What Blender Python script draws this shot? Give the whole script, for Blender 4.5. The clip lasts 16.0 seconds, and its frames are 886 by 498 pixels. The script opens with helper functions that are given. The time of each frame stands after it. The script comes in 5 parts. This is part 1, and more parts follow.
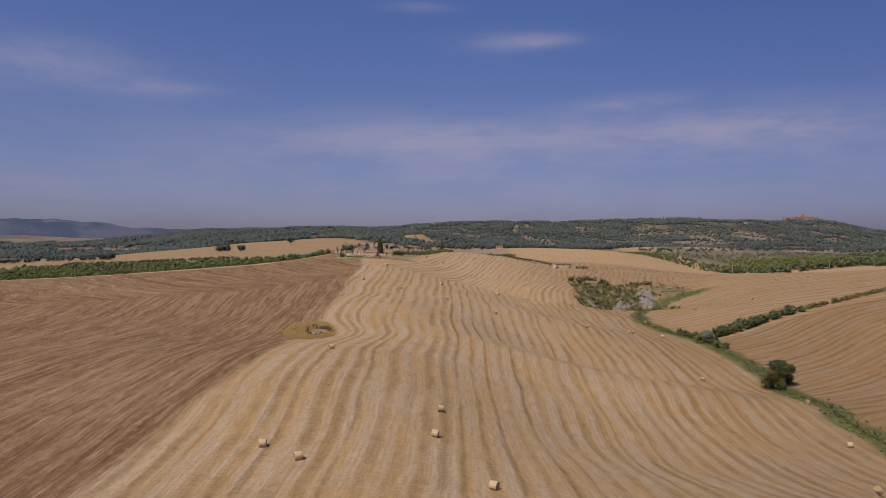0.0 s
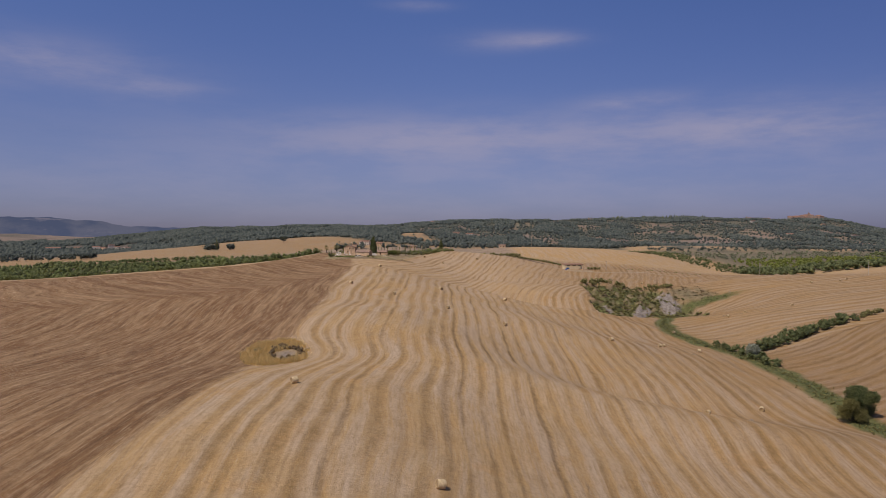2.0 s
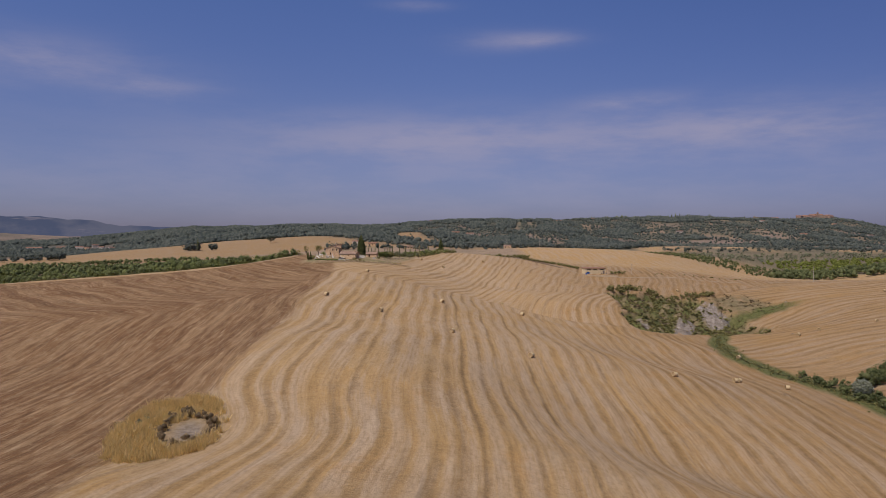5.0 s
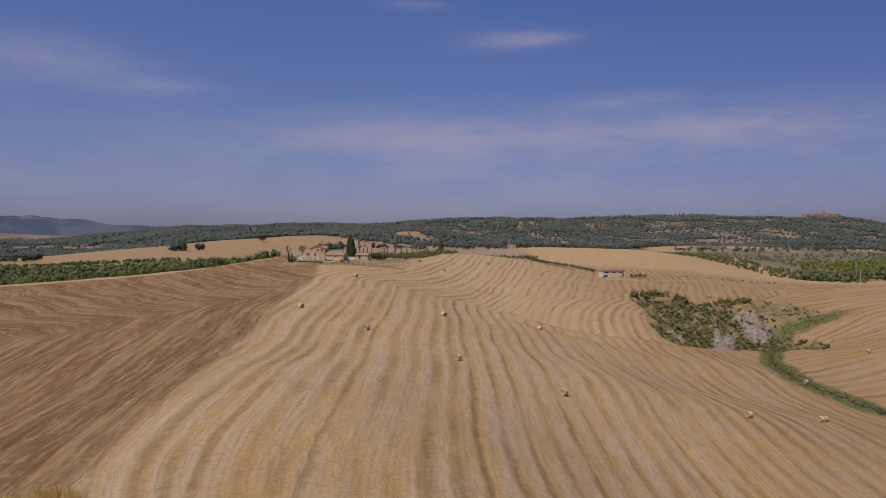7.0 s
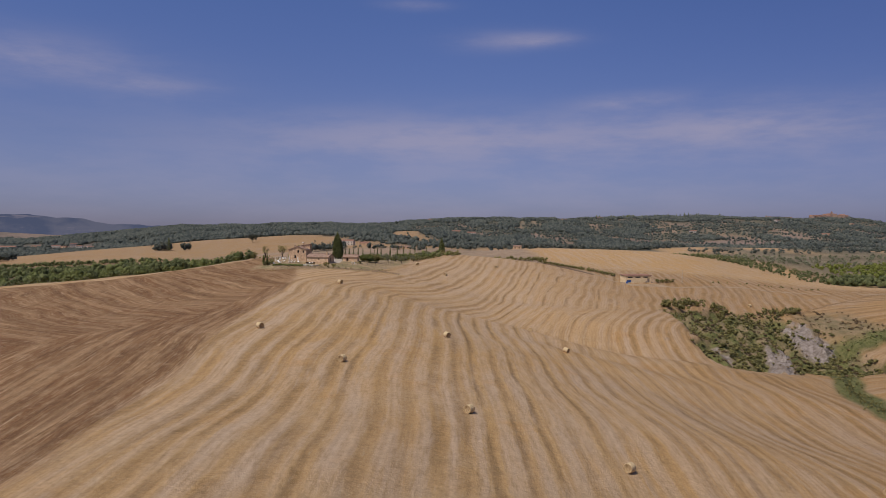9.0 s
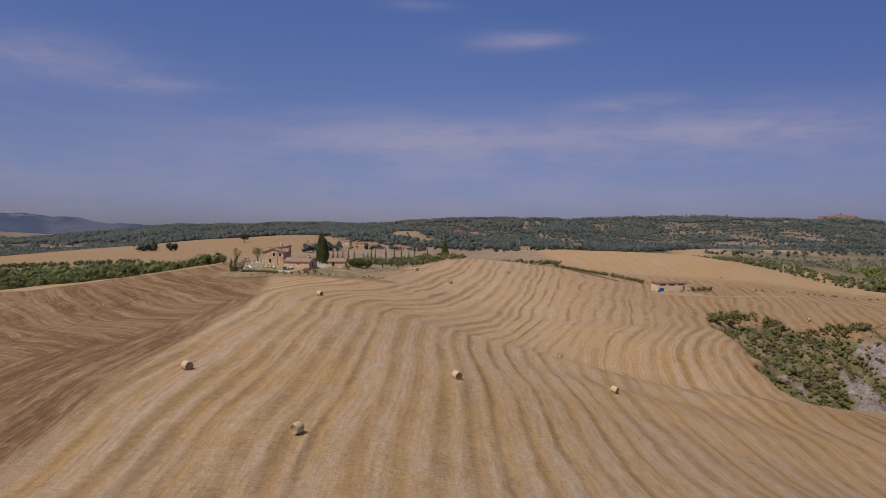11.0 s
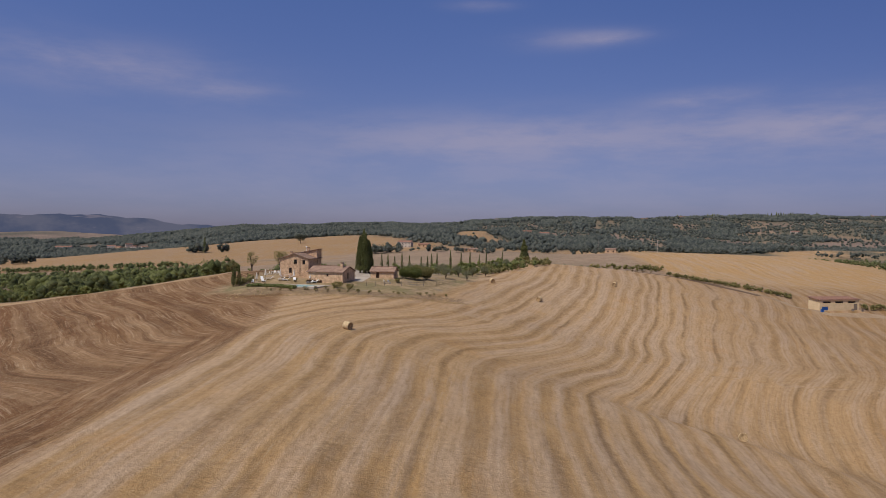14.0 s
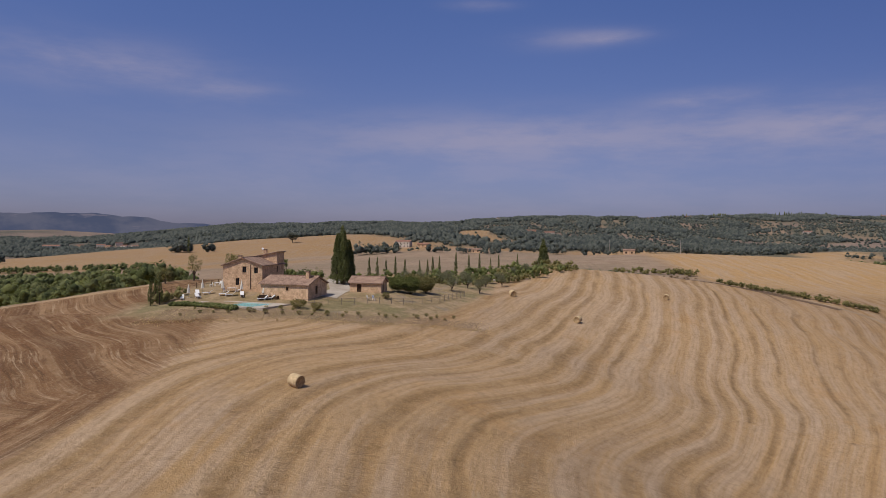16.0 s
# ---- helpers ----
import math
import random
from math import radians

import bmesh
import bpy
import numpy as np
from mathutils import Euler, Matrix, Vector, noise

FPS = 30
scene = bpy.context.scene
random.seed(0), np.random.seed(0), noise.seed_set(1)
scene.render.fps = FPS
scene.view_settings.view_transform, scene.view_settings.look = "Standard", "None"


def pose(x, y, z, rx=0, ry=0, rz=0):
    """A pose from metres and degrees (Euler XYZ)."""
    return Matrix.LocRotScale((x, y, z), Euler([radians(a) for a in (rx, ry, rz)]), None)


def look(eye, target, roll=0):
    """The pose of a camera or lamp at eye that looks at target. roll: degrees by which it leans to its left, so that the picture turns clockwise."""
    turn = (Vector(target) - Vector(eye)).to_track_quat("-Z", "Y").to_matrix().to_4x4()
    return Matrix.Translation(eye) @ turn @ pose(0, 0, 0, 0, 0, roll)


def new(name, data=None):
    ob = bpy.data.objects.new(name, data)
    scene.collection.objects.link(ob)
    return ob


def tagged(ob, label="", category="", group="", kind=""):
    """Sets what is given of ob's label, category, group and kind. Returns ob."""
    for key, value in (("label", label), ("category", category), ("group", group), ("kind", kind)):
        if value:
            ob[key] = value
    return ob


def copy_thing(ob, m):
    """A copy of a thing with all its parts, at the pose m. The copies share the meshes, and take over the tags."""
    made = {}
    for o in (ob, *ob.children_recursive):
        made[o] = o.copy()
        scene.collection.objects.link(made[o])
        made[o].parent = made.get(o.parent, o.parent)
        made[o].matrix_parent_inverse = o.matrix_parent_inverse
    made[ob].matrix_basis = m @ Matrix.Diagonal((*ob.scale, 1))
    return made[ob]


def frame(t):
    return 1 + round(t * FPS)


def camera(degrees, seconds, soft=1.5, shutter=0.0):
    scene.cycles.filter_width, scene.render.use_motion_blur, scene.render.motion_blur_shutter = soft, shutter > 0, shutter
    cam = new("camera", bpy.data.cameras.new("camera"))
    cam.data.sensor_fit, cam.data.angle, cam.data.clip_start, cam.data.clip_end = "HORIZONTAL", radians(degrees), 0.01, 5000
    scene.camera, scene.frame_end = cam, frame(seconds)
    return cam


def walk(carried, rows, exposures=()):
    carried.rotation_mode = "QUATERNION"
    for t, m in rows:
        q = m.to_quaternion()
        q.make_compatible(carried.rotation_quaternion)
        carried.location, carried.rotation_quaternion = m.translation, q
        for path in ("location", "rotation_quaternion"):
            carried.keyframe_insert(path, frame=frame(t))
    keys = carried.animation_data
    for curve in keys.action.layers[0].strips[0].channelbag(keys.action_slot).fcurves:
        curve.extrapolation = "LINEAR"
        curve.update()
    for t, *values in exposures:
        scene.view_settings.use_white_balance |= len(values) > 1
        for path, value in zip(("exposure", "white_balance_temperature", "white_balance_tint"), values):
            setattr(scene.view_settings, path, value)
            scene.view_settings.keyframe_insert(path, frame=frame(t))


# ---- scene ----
cam = camera(65.3, 16.0, soft=0.5)
METRES, EYE, TILT, LEAN, TURN = 400.0, 30.0, -0.62, 0.0, 0.0
ROWS = [
    (0.0, 0.0, 0.0, 0.0, -0.0, 0.0, 0.0),
    (0.5, -0.0005, 0.0311, 0.0004, -0.01, 0.05, -0.0),
    (1.0, -0.001, 0.0624, 0.0004, -0.03, 0.01, 0.03),
    (1.5, -0.0013, 0.0939, 0.0005, -0.04, -0.06, 0.01),
    (2.0, -0.0013, 0.1256, 0.0007, -0.09, -0.1, -0.03),
    (2.5, -0.0014, 0.1568, 0.0011, -0.12, -0.11, -0.09),
    (3.0, -0.002, 0.1883, 0.0014, -0.15, -0.14, -0.1),
    (3.5, -0.0025, 0.2198, 0.0016, -0.17, -0.13, -0.1),
    (4.0, -0.0031, 0.2516, 0.0018, -0.19, -0.11, -0.11),
    (6.5, -0.006, 0.4086, 0.0034, -0.29, -0.1, -0.02),
    (7.0, -0.0062, 0.4397, 0.0036, -0.31, -0.15, -0.04),
    (7.5, -0.0066, 0.4712, 0.0037, -0.32, -0.16, -0.1),
    (8.0, -0.0068, 0.5023, 0.0039, -0.35, -0.18, -0.13),
    (8.5, -0.0071, 0.5335, 0.004, -0.35, -0.15, -0.17),
    (10.9, -0.0105, 0.6832, 0.0066, -0.33, -0.1, -0.39),
    (11.0, -0.0106, 0.6894, 0.0067, -0.29, -0.1, -0.4),
    (11.1, -0.0107, 0.6955, 0.0068, 0.40, -0.11, -0.41),
    (11.2, -0.0108, 0.7017, 0.0069, 0.97, -0.12, -0.41),
    (11.3, -0.0109, 0.7078, 0.007, 1.50, -0.13, -0.42),
    (11.4, -0.011, 0.714, 0.0071, 1.95, -0.14, -0.42),
    (11.5, -0.0111, 0.7201, 0.0072, 2.32, -0.14, -0.43),
    (12.0, -0.0125, 0.7511, 0.0075, 3.71, -0.1, -0.46),
    (12.5, -0.0148, 0.7819, 0.0078, 4.63, -0.12, -0.48),
    (13.0, -0.0181, 0.8125, 0.0085, 5.0, -0.14, -0.43),
    (13.5, -0.0217, 0.8435, 0.009, 5.02, -0.15, -0.42),
    (14.0, -0.0252, 0.8742, 0.0093, 5.03, -0.1, -0.43),
    (14.5, -0.0287, 0.9045, 0.0098, 5.03, -0.12, -0.44),
    (15.0, -0.0322, 0.9353, 0.0102, 5.04, -0.2, -0.45),
    (15.5, -0.0356, 0.9667, 0.0105, 5.03, -0.21, -0.49),
    (16.0, -0.0392, 0.9983, 0.0108, 5.01, -0.14, -0.54),
]
walk(cam, [(t, pose(0, 0, EYE, TILT, LEAN, TURN) @ pose(METRES * x, METRES * y, METRES * z, 90 + pitch, roll, yaw)) for t, x, y, z, yaw, pitch, roll in ROWS],
     exposures=[(0.0, -0.12, 6500.0, 12.0), (16.0, -0.12, 6500.0, 12.0)])

# ---- world, sun ----
SUN_TURN, SUN_RISE = -136.0, 57.0        # degrees from north (+y) towards east (+x), and above the horizon
world = bpy.data.worlds.new("sky")
scene.world = world
world.use_nodes = True
wn, wl = world.node_tree.nodes, world.node_tree.links
wn.clear()
sky = wn.new("ShaderNodeTexSky")
sky.sky_type, sky.sun_disc = "NISHITA", False
sky.sun_elevation, sky.sun_rotation = radians(SUN_RISE), radians(SUN_TURN)
sky.altitude, sky.air_density, sky.dust_density, sky.ozone_density = 300, 1.0, 1.5, 3.0
back = wn.new("ShaderNodeBackground")
back.inputs["Strength"].default_value = 0.115
wout = wn.new("ShaderNodeOutputWorld")
wl.new(back.outputs[0], wout.inputs[0])


def sky_math(op, a, b=0.0, c=None):
    n = wn.new("ShaderNodeMath")
    n.operation = op
    for socket, v in zip(n.inputs, (a, b, c)):
        if isinstance(v, bpy.types.NodeSocket):
            wl.new(v, socket)
        elif v is not None:
            socket.default_value = v
    return n.outputs[0]


def sky_mix(fac, a, b, blend="MIX"):
    n = wn.new("ShaderNodeMix")
    n.data_type, n.blend_type = "RGBA", blend
    for socket, v in zip((n.inputs[0], n.inputs[6], n.inputs[7]), (fac, a, b)):
        if isinstance(v, bpy.types.NodeSocket):
            wl.new(v, socket)
        else:
            socket.default_value = v if isinstance(v, float) else (*v, 1)
    return n.outputs[2]


way = wn.new("ShaderNodeTexCoord").outputs["Generated"]
split = wn.new("ShaderNodeSeparateXYZ")
wl.new(way, split.inputs[0])
turn_deg = sky_math("MULTIPLY", sky_math("ARCTAN2", split.outputs["X"], split.outputs["Y"]), 57.2958)
rise_deg = sky_math("MULTIPLY", sky_math("ARCSINE", split.outputs["Z"]), 57.2958)
# summer haze: mauve and dull near the horizon, deeper blue higher up
def sky_span(low, high):
    n = wn.new("ShaderNodeMapRange")
    wl.new(rise_deg, n.inputs[0])
    n.inputs[1].default_value, n.inputs[2].default_value = low, high
    return n.outputs[0]


haze_tint = sky_mix(sky_span(0.0, 8.0), (0.50, 0.465, 0.735), (0.53, 0.495, 0.71))
haze_tint = sky_mix(sky_span(8.0, 20.0), haze_tint, (0.51, 0.56, 0.84))
haze_tint = sky_mix(sky_span(24.0, 50.0), haze_tint, (0.95, 0.98, 1.0))
clear = sky_mix(1.0, sky.outputs[0], haze_tint, "MULTIPLY")
# the sky is a little deeper towards the north-east
deep = wn.new("ShaderNodeMapRange")
deep.interpolation_type = "SMOOTHSTEP"
wl.new(turn_deg, deep.inputs[0])
deep.inputs[1].default_value, deep.inputs[2].default_value = -5.0, 45.0
clear = sky_mix(deep.outputs[0], clear, sky_mix(1.0, clear, (0.76, 0.78, 0.84), "MULTIPLY"))
# thin drawn-out cloud: (turn, rise, half width, half height, weight)
CLOUDS = [(-31, 12.6, 7.5, 1.5, 0.46), (-23.5, 11.4, 4.5, 0.7, 0.38), (0, 8.4, 14, 1.7, 0.50), (25, 8.6, 10, 1.7, 0.52), (0, 4.5, 45, 3.5, 0.26), (8.3, 15.9, 2.6, 0.5, 0.50), (4.5, 16.0, 3.5, 0.7, 0.24), (15.4, 10.9, 3.2, 0.6, 0.42), (-2, 18.7, 2.2, 0.35, 0.5),
          (-70, 14, 16, 3, 0.6), (75, 18, 20, 3, 0.6), (150, 25, 30, 5, 0.6), (-140, 30, 28, 6, 0.5)]
stretch = wn.new("ShaderNodeMapping")
wl.new(way, stretch.inputs["Vector"])
stretch.inputs["Scale"].default_value = (3.0, 3.0, 13.0)
veil = wn.new("ShaderNodeTexNoise")
veil.inputs["Scale"].default_value, veil.inputs["Detail"].default_value, veil.inputs["Roughness"].default_value = 2.2, 6, 0.6
wl.new(stretch.outputs[0], veil.inputs["Vector"])
cover = 0.0
for ct, cr, cw, ch, weight in CLOUDS:
    du = sky_math("MULTIPLY", sky_math("SUBTRACT", turn_deg, ct), 1 / cw)
    dv = sky_math("MULTIPLY", sky_math("SUBTRACT", rise_deg, cr), 1 / ch)
    q = sky_math("ADD", sky_math("MULTIPLY", du, du), sky_math("MULTIPLY", dv, dv))
    cover = sky_math("ADD", cover, sky_math("MULTIPLY", sky_math("EXPONENT", sky_math("MULTIPLY", q, -0.8)), weight))
wisp = wn.new("ShaderNodeMapRange")
wisp.interpolation_type = "SMOOTHSTEP"
wl.new(veil.outputs["Fac"], wisp.inputs[0])
wisp.inputs[1].default_value, wisp.inputs[2].default_value, wisp.inputs[3].default_value, wisp.inputs[4].default_value = 0.32, 0.68, 0.30, 1.0
cover = sky_math("MINIMUM", sky_math("MULTIPLY", cover, wisp.outputs[0]), 0.8)
wl.new(sky_mix(cover, clear, (3.5, 3.2, 4.1)), back.inputs["Color"])

sun = new("sun", bpy.data.lights.new("sun", "SUN"))
sun.data.energy, sun.data.angle, sun.data.color = 3.5, radians(0.6), (1.0, 0.93, 0.82)
sa, se = radians(SUN_TURN), radians(SUN_RISE)
sun.matrix_world = look((0, 0, 500), (-math.sin(sa) * math.cos(se), -math.cos(sa) * math.cos(se), 500 - math.sin(se)))


# ---- materials ----
class Nodes:
    """A small builder for node materials."""

    def __init__(self, name, rough=0.9):
        self.mat = bpy.data.materials.new(name)
        self.mat.use_nodes = True
        self.tree = self.mat.node_tree
        self.bsdf = self.tree.nodes["Principled BSDF"]
        self.bsdf.inputs["Roughness"].default_value = rough
        self.bsdf.inputs["Specular IOR Level"].default_value = 0.15

    def add(self, kind, **values):
        n = self.tree.nodes.new("ShaderNode" + kind)
        for key, value in values.items():
            setattr(n, key, value)
        return n

    def put(self, socket, value):
        if isinstance(value, bpy.types.NodeSocket):
            self.tree.links.new(value, socket)
        elif isinstance(value, (tuple, list)) and len(value) == 3 and socket.type == "RGBA":
            socket.default_value = (*value, 1)
        else:
            socket.default_value = value

    def place(self, scale=(1, 1, 1), local=False):
        m = self.add("Mapping")
        if local:
            self.put(m.inputs["Vector"], self.add("TexCoord").outputs["Object"])
        else:
            self.put(m.inputs["Vector"], self.add("NewGeometry").outputs["Position"])
        m.inputs["Scale"].default_value = scale
        return m.outputs[0]

    def noise(self, scale, detail=4, rough=0.55, at=None, distortion=0.0):
        n = self.add("TexNoise")
        n.inputs["Scale"].default_value, n.inputs["Detail"].default_value = scale, detail
        n.inputs["Roughness"].default_value, n.inputs["Distortion"].default_value = rough, distortion
        self.put(n.inputs["Vector"], at if at is not None else self.place())
        return n.outputs["Fac"]

    def attr(self, name):
        return self.add("Attribute", attribute_name=name).outputs["Fac"]

    def calc(self, op, a, b=0.0, clamp=False):
        n = self.add("Math", operation=op, use_clamp=clamp)
        self.put(n.inputs[0], a)
        self.put(n.inputs[1], b)
        return n.outputs[0]

    def span(self, value, low, high, to_low=0.0, to_high=1.0):
        n = self.add("MapRange", interpolation_type="SMOOTHSTEP")
        for socket, v in zip(n.inputs, (value, low, high, to_low, to_high)):
            self.put(socket, v)
        return n.outputs[0]

    def mix(self, fac, a, b, blend="MIX"):
        n = self.add("Mix", data_type="RGBA", blend_type=blend)
        self.put(n.inputs[0], fac)
        self.put(n.inputs[6], a)
        self.put(n.inputs[7], b)
        return n.outputs[2]

    def bump(self, height, distance, strength=1.0):
        n = self.add("Bump")
        self.put(n.inputs["Height"], height)
        n.inputs["Distance"].default_value, n.inputs["Strength"].default_value = distance, strength
        self.put(self.bsdf.inputs["Normal"], n.outputs[0])

    def base(self, colour):
        self.put(self.bsdf.inputs["Base Color"], colour)
        return self.mat


def grain_material(name, dark, light, fine, coarse, rough=0.9, relief=0.01, per_piece=0.0, local=True):
    """A matt surface of two colours mixed at two scales, with fine relief."""
    k = Nodes(name, rough)
    at = k.place(local=local)
    a, b = k.noise(fine, 5, 0.6, at), k.noise(coarse, 3, 0.5, at)
    mixed = k.calc("ADD", k.calc("MULTIPLY", a, 0.5), k.calc("MULTIPLY", b, 0.5))
    fac = k.span(mixed, 0.32, 0.68)
    if per_piece:
        rnd = k.add("ObjectInfo").outputs["Random"]
        fac = k.calc("ADD", fac, k.calc("MULTIPLY", k.calc("SUBTRACT", rnd, 0.5), per_piece), True)
    k.bump(a, relief)
    return k.base(k.mix(fac, dark, light))


def leaf_material(name, dark, light, rough=0.75, patch=0.35, fine=2.6):
    """Foliage: each clump of leaves has its own tone, and some light comes through the leaves."""
    k = Nodes(name, rough)
    island = k.add("NewGeometry").outputs["Random Per Island"]
    n, leafy = k.noise(patch, 3), k.noise(fine, 4, 0.75)
    fac = k.calc("ADD", k.calc("MULTIPLY", island, 0.42), k.calc("MULTIPLY", n, 0.42))
    fac = k.span(k.calc("ADD", fac, k.calc("MULTIPLY", leafy, 0.75)), 0.55, 1.05)
    col = k.mix(fac, dark, light)
    k.bump(leafy, 0.9 / fine, 0.9)
    k.base(col)
    through_leaf = k.add("BsdfTranslucent")
    k.put(through_leaf.inputs["Color"], k.mix(1.0, col, (1.5, 1.45, 0.9), "MULTIPLY"))
    both = k.add("MixShader")
    both.inputs[0].default_value = 0.38
    k.put(both.inputs[1], k.bsdf.outputs[0])
    k.put(both.inputs[2], through_leaf.outputs[0])
    k.put(k.tree.nodes["Material Output"].inputs["Surface"], both.outputs[0])
    return k.mat


# ---- the lie of the land ----
# broad swells of the land: (x, y, rise)
BROAD = [
    (-165, 60, 1.4), (-10, 60, 3.5), (145, 60, -3.0), (300, 60, -0.5), (-250, 200, -2.3), (-95, 200, 1.7),
    (60, 200, -8.1), (215, 200, -4.5), (-320, 340, -2.1), (-165, 340, -2.7), (-10, 340, 1.4), (145, 340, -10.6),
    (300, 340, -5.3), (455, 340, -4.9), (-250, 480, -0.7), (-95, 480, 7.6), (60, 480, -12.6), (370, 480, 14.0),
    (525, 480, 1.6), (-320, 620, -17.3), (-165, 620, -8.4), (-10, 620, 6.4), (145, 620, -1.7), (300, 620, -14.2),
    (455, 620, -3.0),
]
# hills and dips of the southern slopes: (x, y, rise)
SOUTH = [
    (-60, 110, -4.6), (6, 110, -0.4), (72, 110, 3.1), (138, 110, -2.3), (-90, 172, 0.8), (-24, 172, 7.1),
    (42, 172, -8.5), (108, 172, -4.6), (6, 234, 5.7), (72, 234, -0.8), (138, 234, -1.8), (204, 234, 1.1),
    (-90, 296, -3.4), (-24, 296, 4.4), (42, 296, -1.9), (108, 296, -2.0), (240, 296, 1.4),
]
# hills and dips of the middle slopes: (x, y, rise)
MIDDLE = [
    (-60, 358, 3.0), (72, 358, -1.5), (138, 358, -2.8), (204, 358, 4.8), (270, 358, 0.3), (-90, 420, -2.6),
    (-24, 420, 3.7), (42, 420, -1.3), (108, 420, -4.1), (174, 420, 0.5), (240, 420, 2.1), (-60, 482, -0.7),
    (6, 482, -0.6), (72, 482, -0.4), (138, 482, -4.7), (204, 482, -1.0), (270, 482, -2.7),
]
# hills and dips of the northern slopes: (x, y, rise)
NORTH = [
    (-90, 544, 4.7), (42, 544, -0.9), (108, 544, -3.9), (174, 544, -2.5), (240, 544, 2.7), (-60, 606, -2.3),
    (6, 606, 3.4), (138, 606, 0.9), (204, 606, 0.8), (270, 606, 3.6), (-90, 668, 0.7), (-24, 668, 1.0),
    (42, 668, 1.5), (174, 668, 3.6), (240, 668, -0.8),
]
# small folds along the ridge: (x, y, rise)
FOLDS = [
    (-35, 240, -1.5), (5, 240, -1.3), (45, 240, -0.9), (85, 240, 1.3), (-35, 290, 2.7), (5, 290, 1.1),
    (45, 290, -3.6), (85, 290, 0.6), (-35, 340, -1.2), (5, 340, 1.5), (45, 340, 3.1), (85, 340, 2.3),
    (-35, 390, 0.4), (5, 390, 1.3), (45, 390, 1.5), (85, 390, -2.5), (-35, 440, 2.1), (5, 440, -0.6),
    (45, 440, -1.8), (85, 440, -2.9), (-35, 490, 3.4), (5, 490, -1.4), (45, 490, -4.2), (85, 490, 2.9),
    (-35, 540, 3.4), (5, 540, -1.7), (45, 540, 1.1), (85, 540, 0.6),
]
# the eroded gully: (x, y, rise)
GULLY = [
    (150, 506, -1.0), (135, 490, -2.3), (165, 485, -3.6), (120, 500, -0.4), (110, 525, 4.2), (150, 530, 0.7),
]
# spurs and the hollows between them: (x, y, half length, half width, turn, rise)
SPURS = [
    (-200, 560, 75, 45, 35, 3.2),
    (62, 470, 36, 9, -5, -3.7),
    (70, 452, 36, 9, -8, 2.2),
    (45, 508, 40, 9, 5, 2.7),
    (0, 505, 22, 10, -30, 0.4),
    (45, 428, 28, 9, -18, 0.9),
    (85, 432, 22, 9, -40, 0.1),
    (30, 465, 20, 10, 0, 3.2),
    (60, 229, 42, 11, -8, 3.4),
    (85, 262, 32, 13, -8, -5.1),
    (80, 404, 30, 12, -50, 1.8),
    (45, 425, 26, 12, -10, 2.5),
    (95, 425, 26, 13, -55, 4.7),
    (20, 265, 25, 14, 0, 0.2),
]


def bell(x, y, cx, cy, rx, ry=None, turn=0.0):
    c, s = math.cos(radians(turn)), math.sin(radians(turn))
    u, v = (x - cx) * c + (y - cy) * s, -(x - cx) * s + (y - cy) * c
    return np.exp(-(u * u) / (2 * rx * rx) - (v * v) / (2 * (ry or rx) ** 2))


def step(v, a, b):
    t = np.clip((v - a) / (b - a), 0, 1)
    return t * t * (3 - 2 * t)


def ripple(x, y, size, seed=0):
    """Smooth unevenness between -1 and 1, of about that size in metres."""
    r, out = np.random.default_rng(seed), 0
    for k in range(7):
        a, p, f = r.uniform(0, math.tau), r.uniform(0, math.tau), math.tau / size * r.uniform(0.6, 1.7)
        out = out + np.sin((x * math.cos(a) + y * math.sin(a)) * f + p)
    return out / 4.0


# levelled ground: (x, y, half width, half depth, level)
PADS = [(-62, 531, 8.5, 9.0, 20.5), (-53.5, 523.5, 7, 5.5, 19.6), (-61, 513.0, 13, 7.6, 18.7), (-42, 533, 6, 5, 19.7), (104, 599, 13, 7, 7.0)]


def gully(x, y):
    """1 inside the eroded gully, 0 in the fields round it."""
    w = 4 * ripple(x, y, 22, 32)
    d = np.minimum(np.hypot((x - 127 + w) / 35, (y - 511 - w) / 36), np.hypot((x - 143 - w) / 24, (y - 484 + w) / 32))
    d = np.minimum(d, np.hypot((x - 112 - w) / 19, (y - 480 + w) / 19))
    return 1 - step(d, 0.72, 1.05)


def heath(x, y):
    """1 on the dry heath that runs from the gully out into the field."""
    return np.exp(-((x - 170 + 0.15 * (y - 525)) / 13) ** 4 - ((y - 524) / 17) ** 4) * step(ripple(x, y, 13, 38), -0.9, -0.3)


def chalk(x, y):
    """1 on the bare pale clay of the gully."""
    w = ripple(x, y, 8, 34) + 0.6 * ripple(x, 0.3 * y, 4, 37)
    a = np.exp(-((x - 151.5 - 0.08 * (y - 516)) / (3.5 + 0.12 * np.abs(y - 532))) ** 4 - ((y - 515) / 18) ** 4)
    b = np.exp(-((x - 126 - 0.40 * (y - 486)) / 5.5) ** 4 - ((y - 485) / 21) ** 4)
    c = 0.6 * np.exp(-((x - 103) / 4) ** 4 - ((y - 486) / 6) ** 4)
    return step(np.maximum(np.maximum(a, b), c) + 0.3 * w, 0.40, 0.62) * step(x, 80, 85)


def ditch(y):
    """How far east the ditch runs."""
    return np.interp(y, [60, 200, 235, 263, 300, 345, 370, 405, 435, 465, 490], [118, 123, 124, 127, 130, 130, 123, 117, 123, 136, 150])


def field_brow(x):
    """How far north the ploughed field reaches before it breaks off towards the lane."""
    return np.interp(x, [-400, -160, -120, -100, -88, -84], [440, 478, 494, 508, 524, 640])


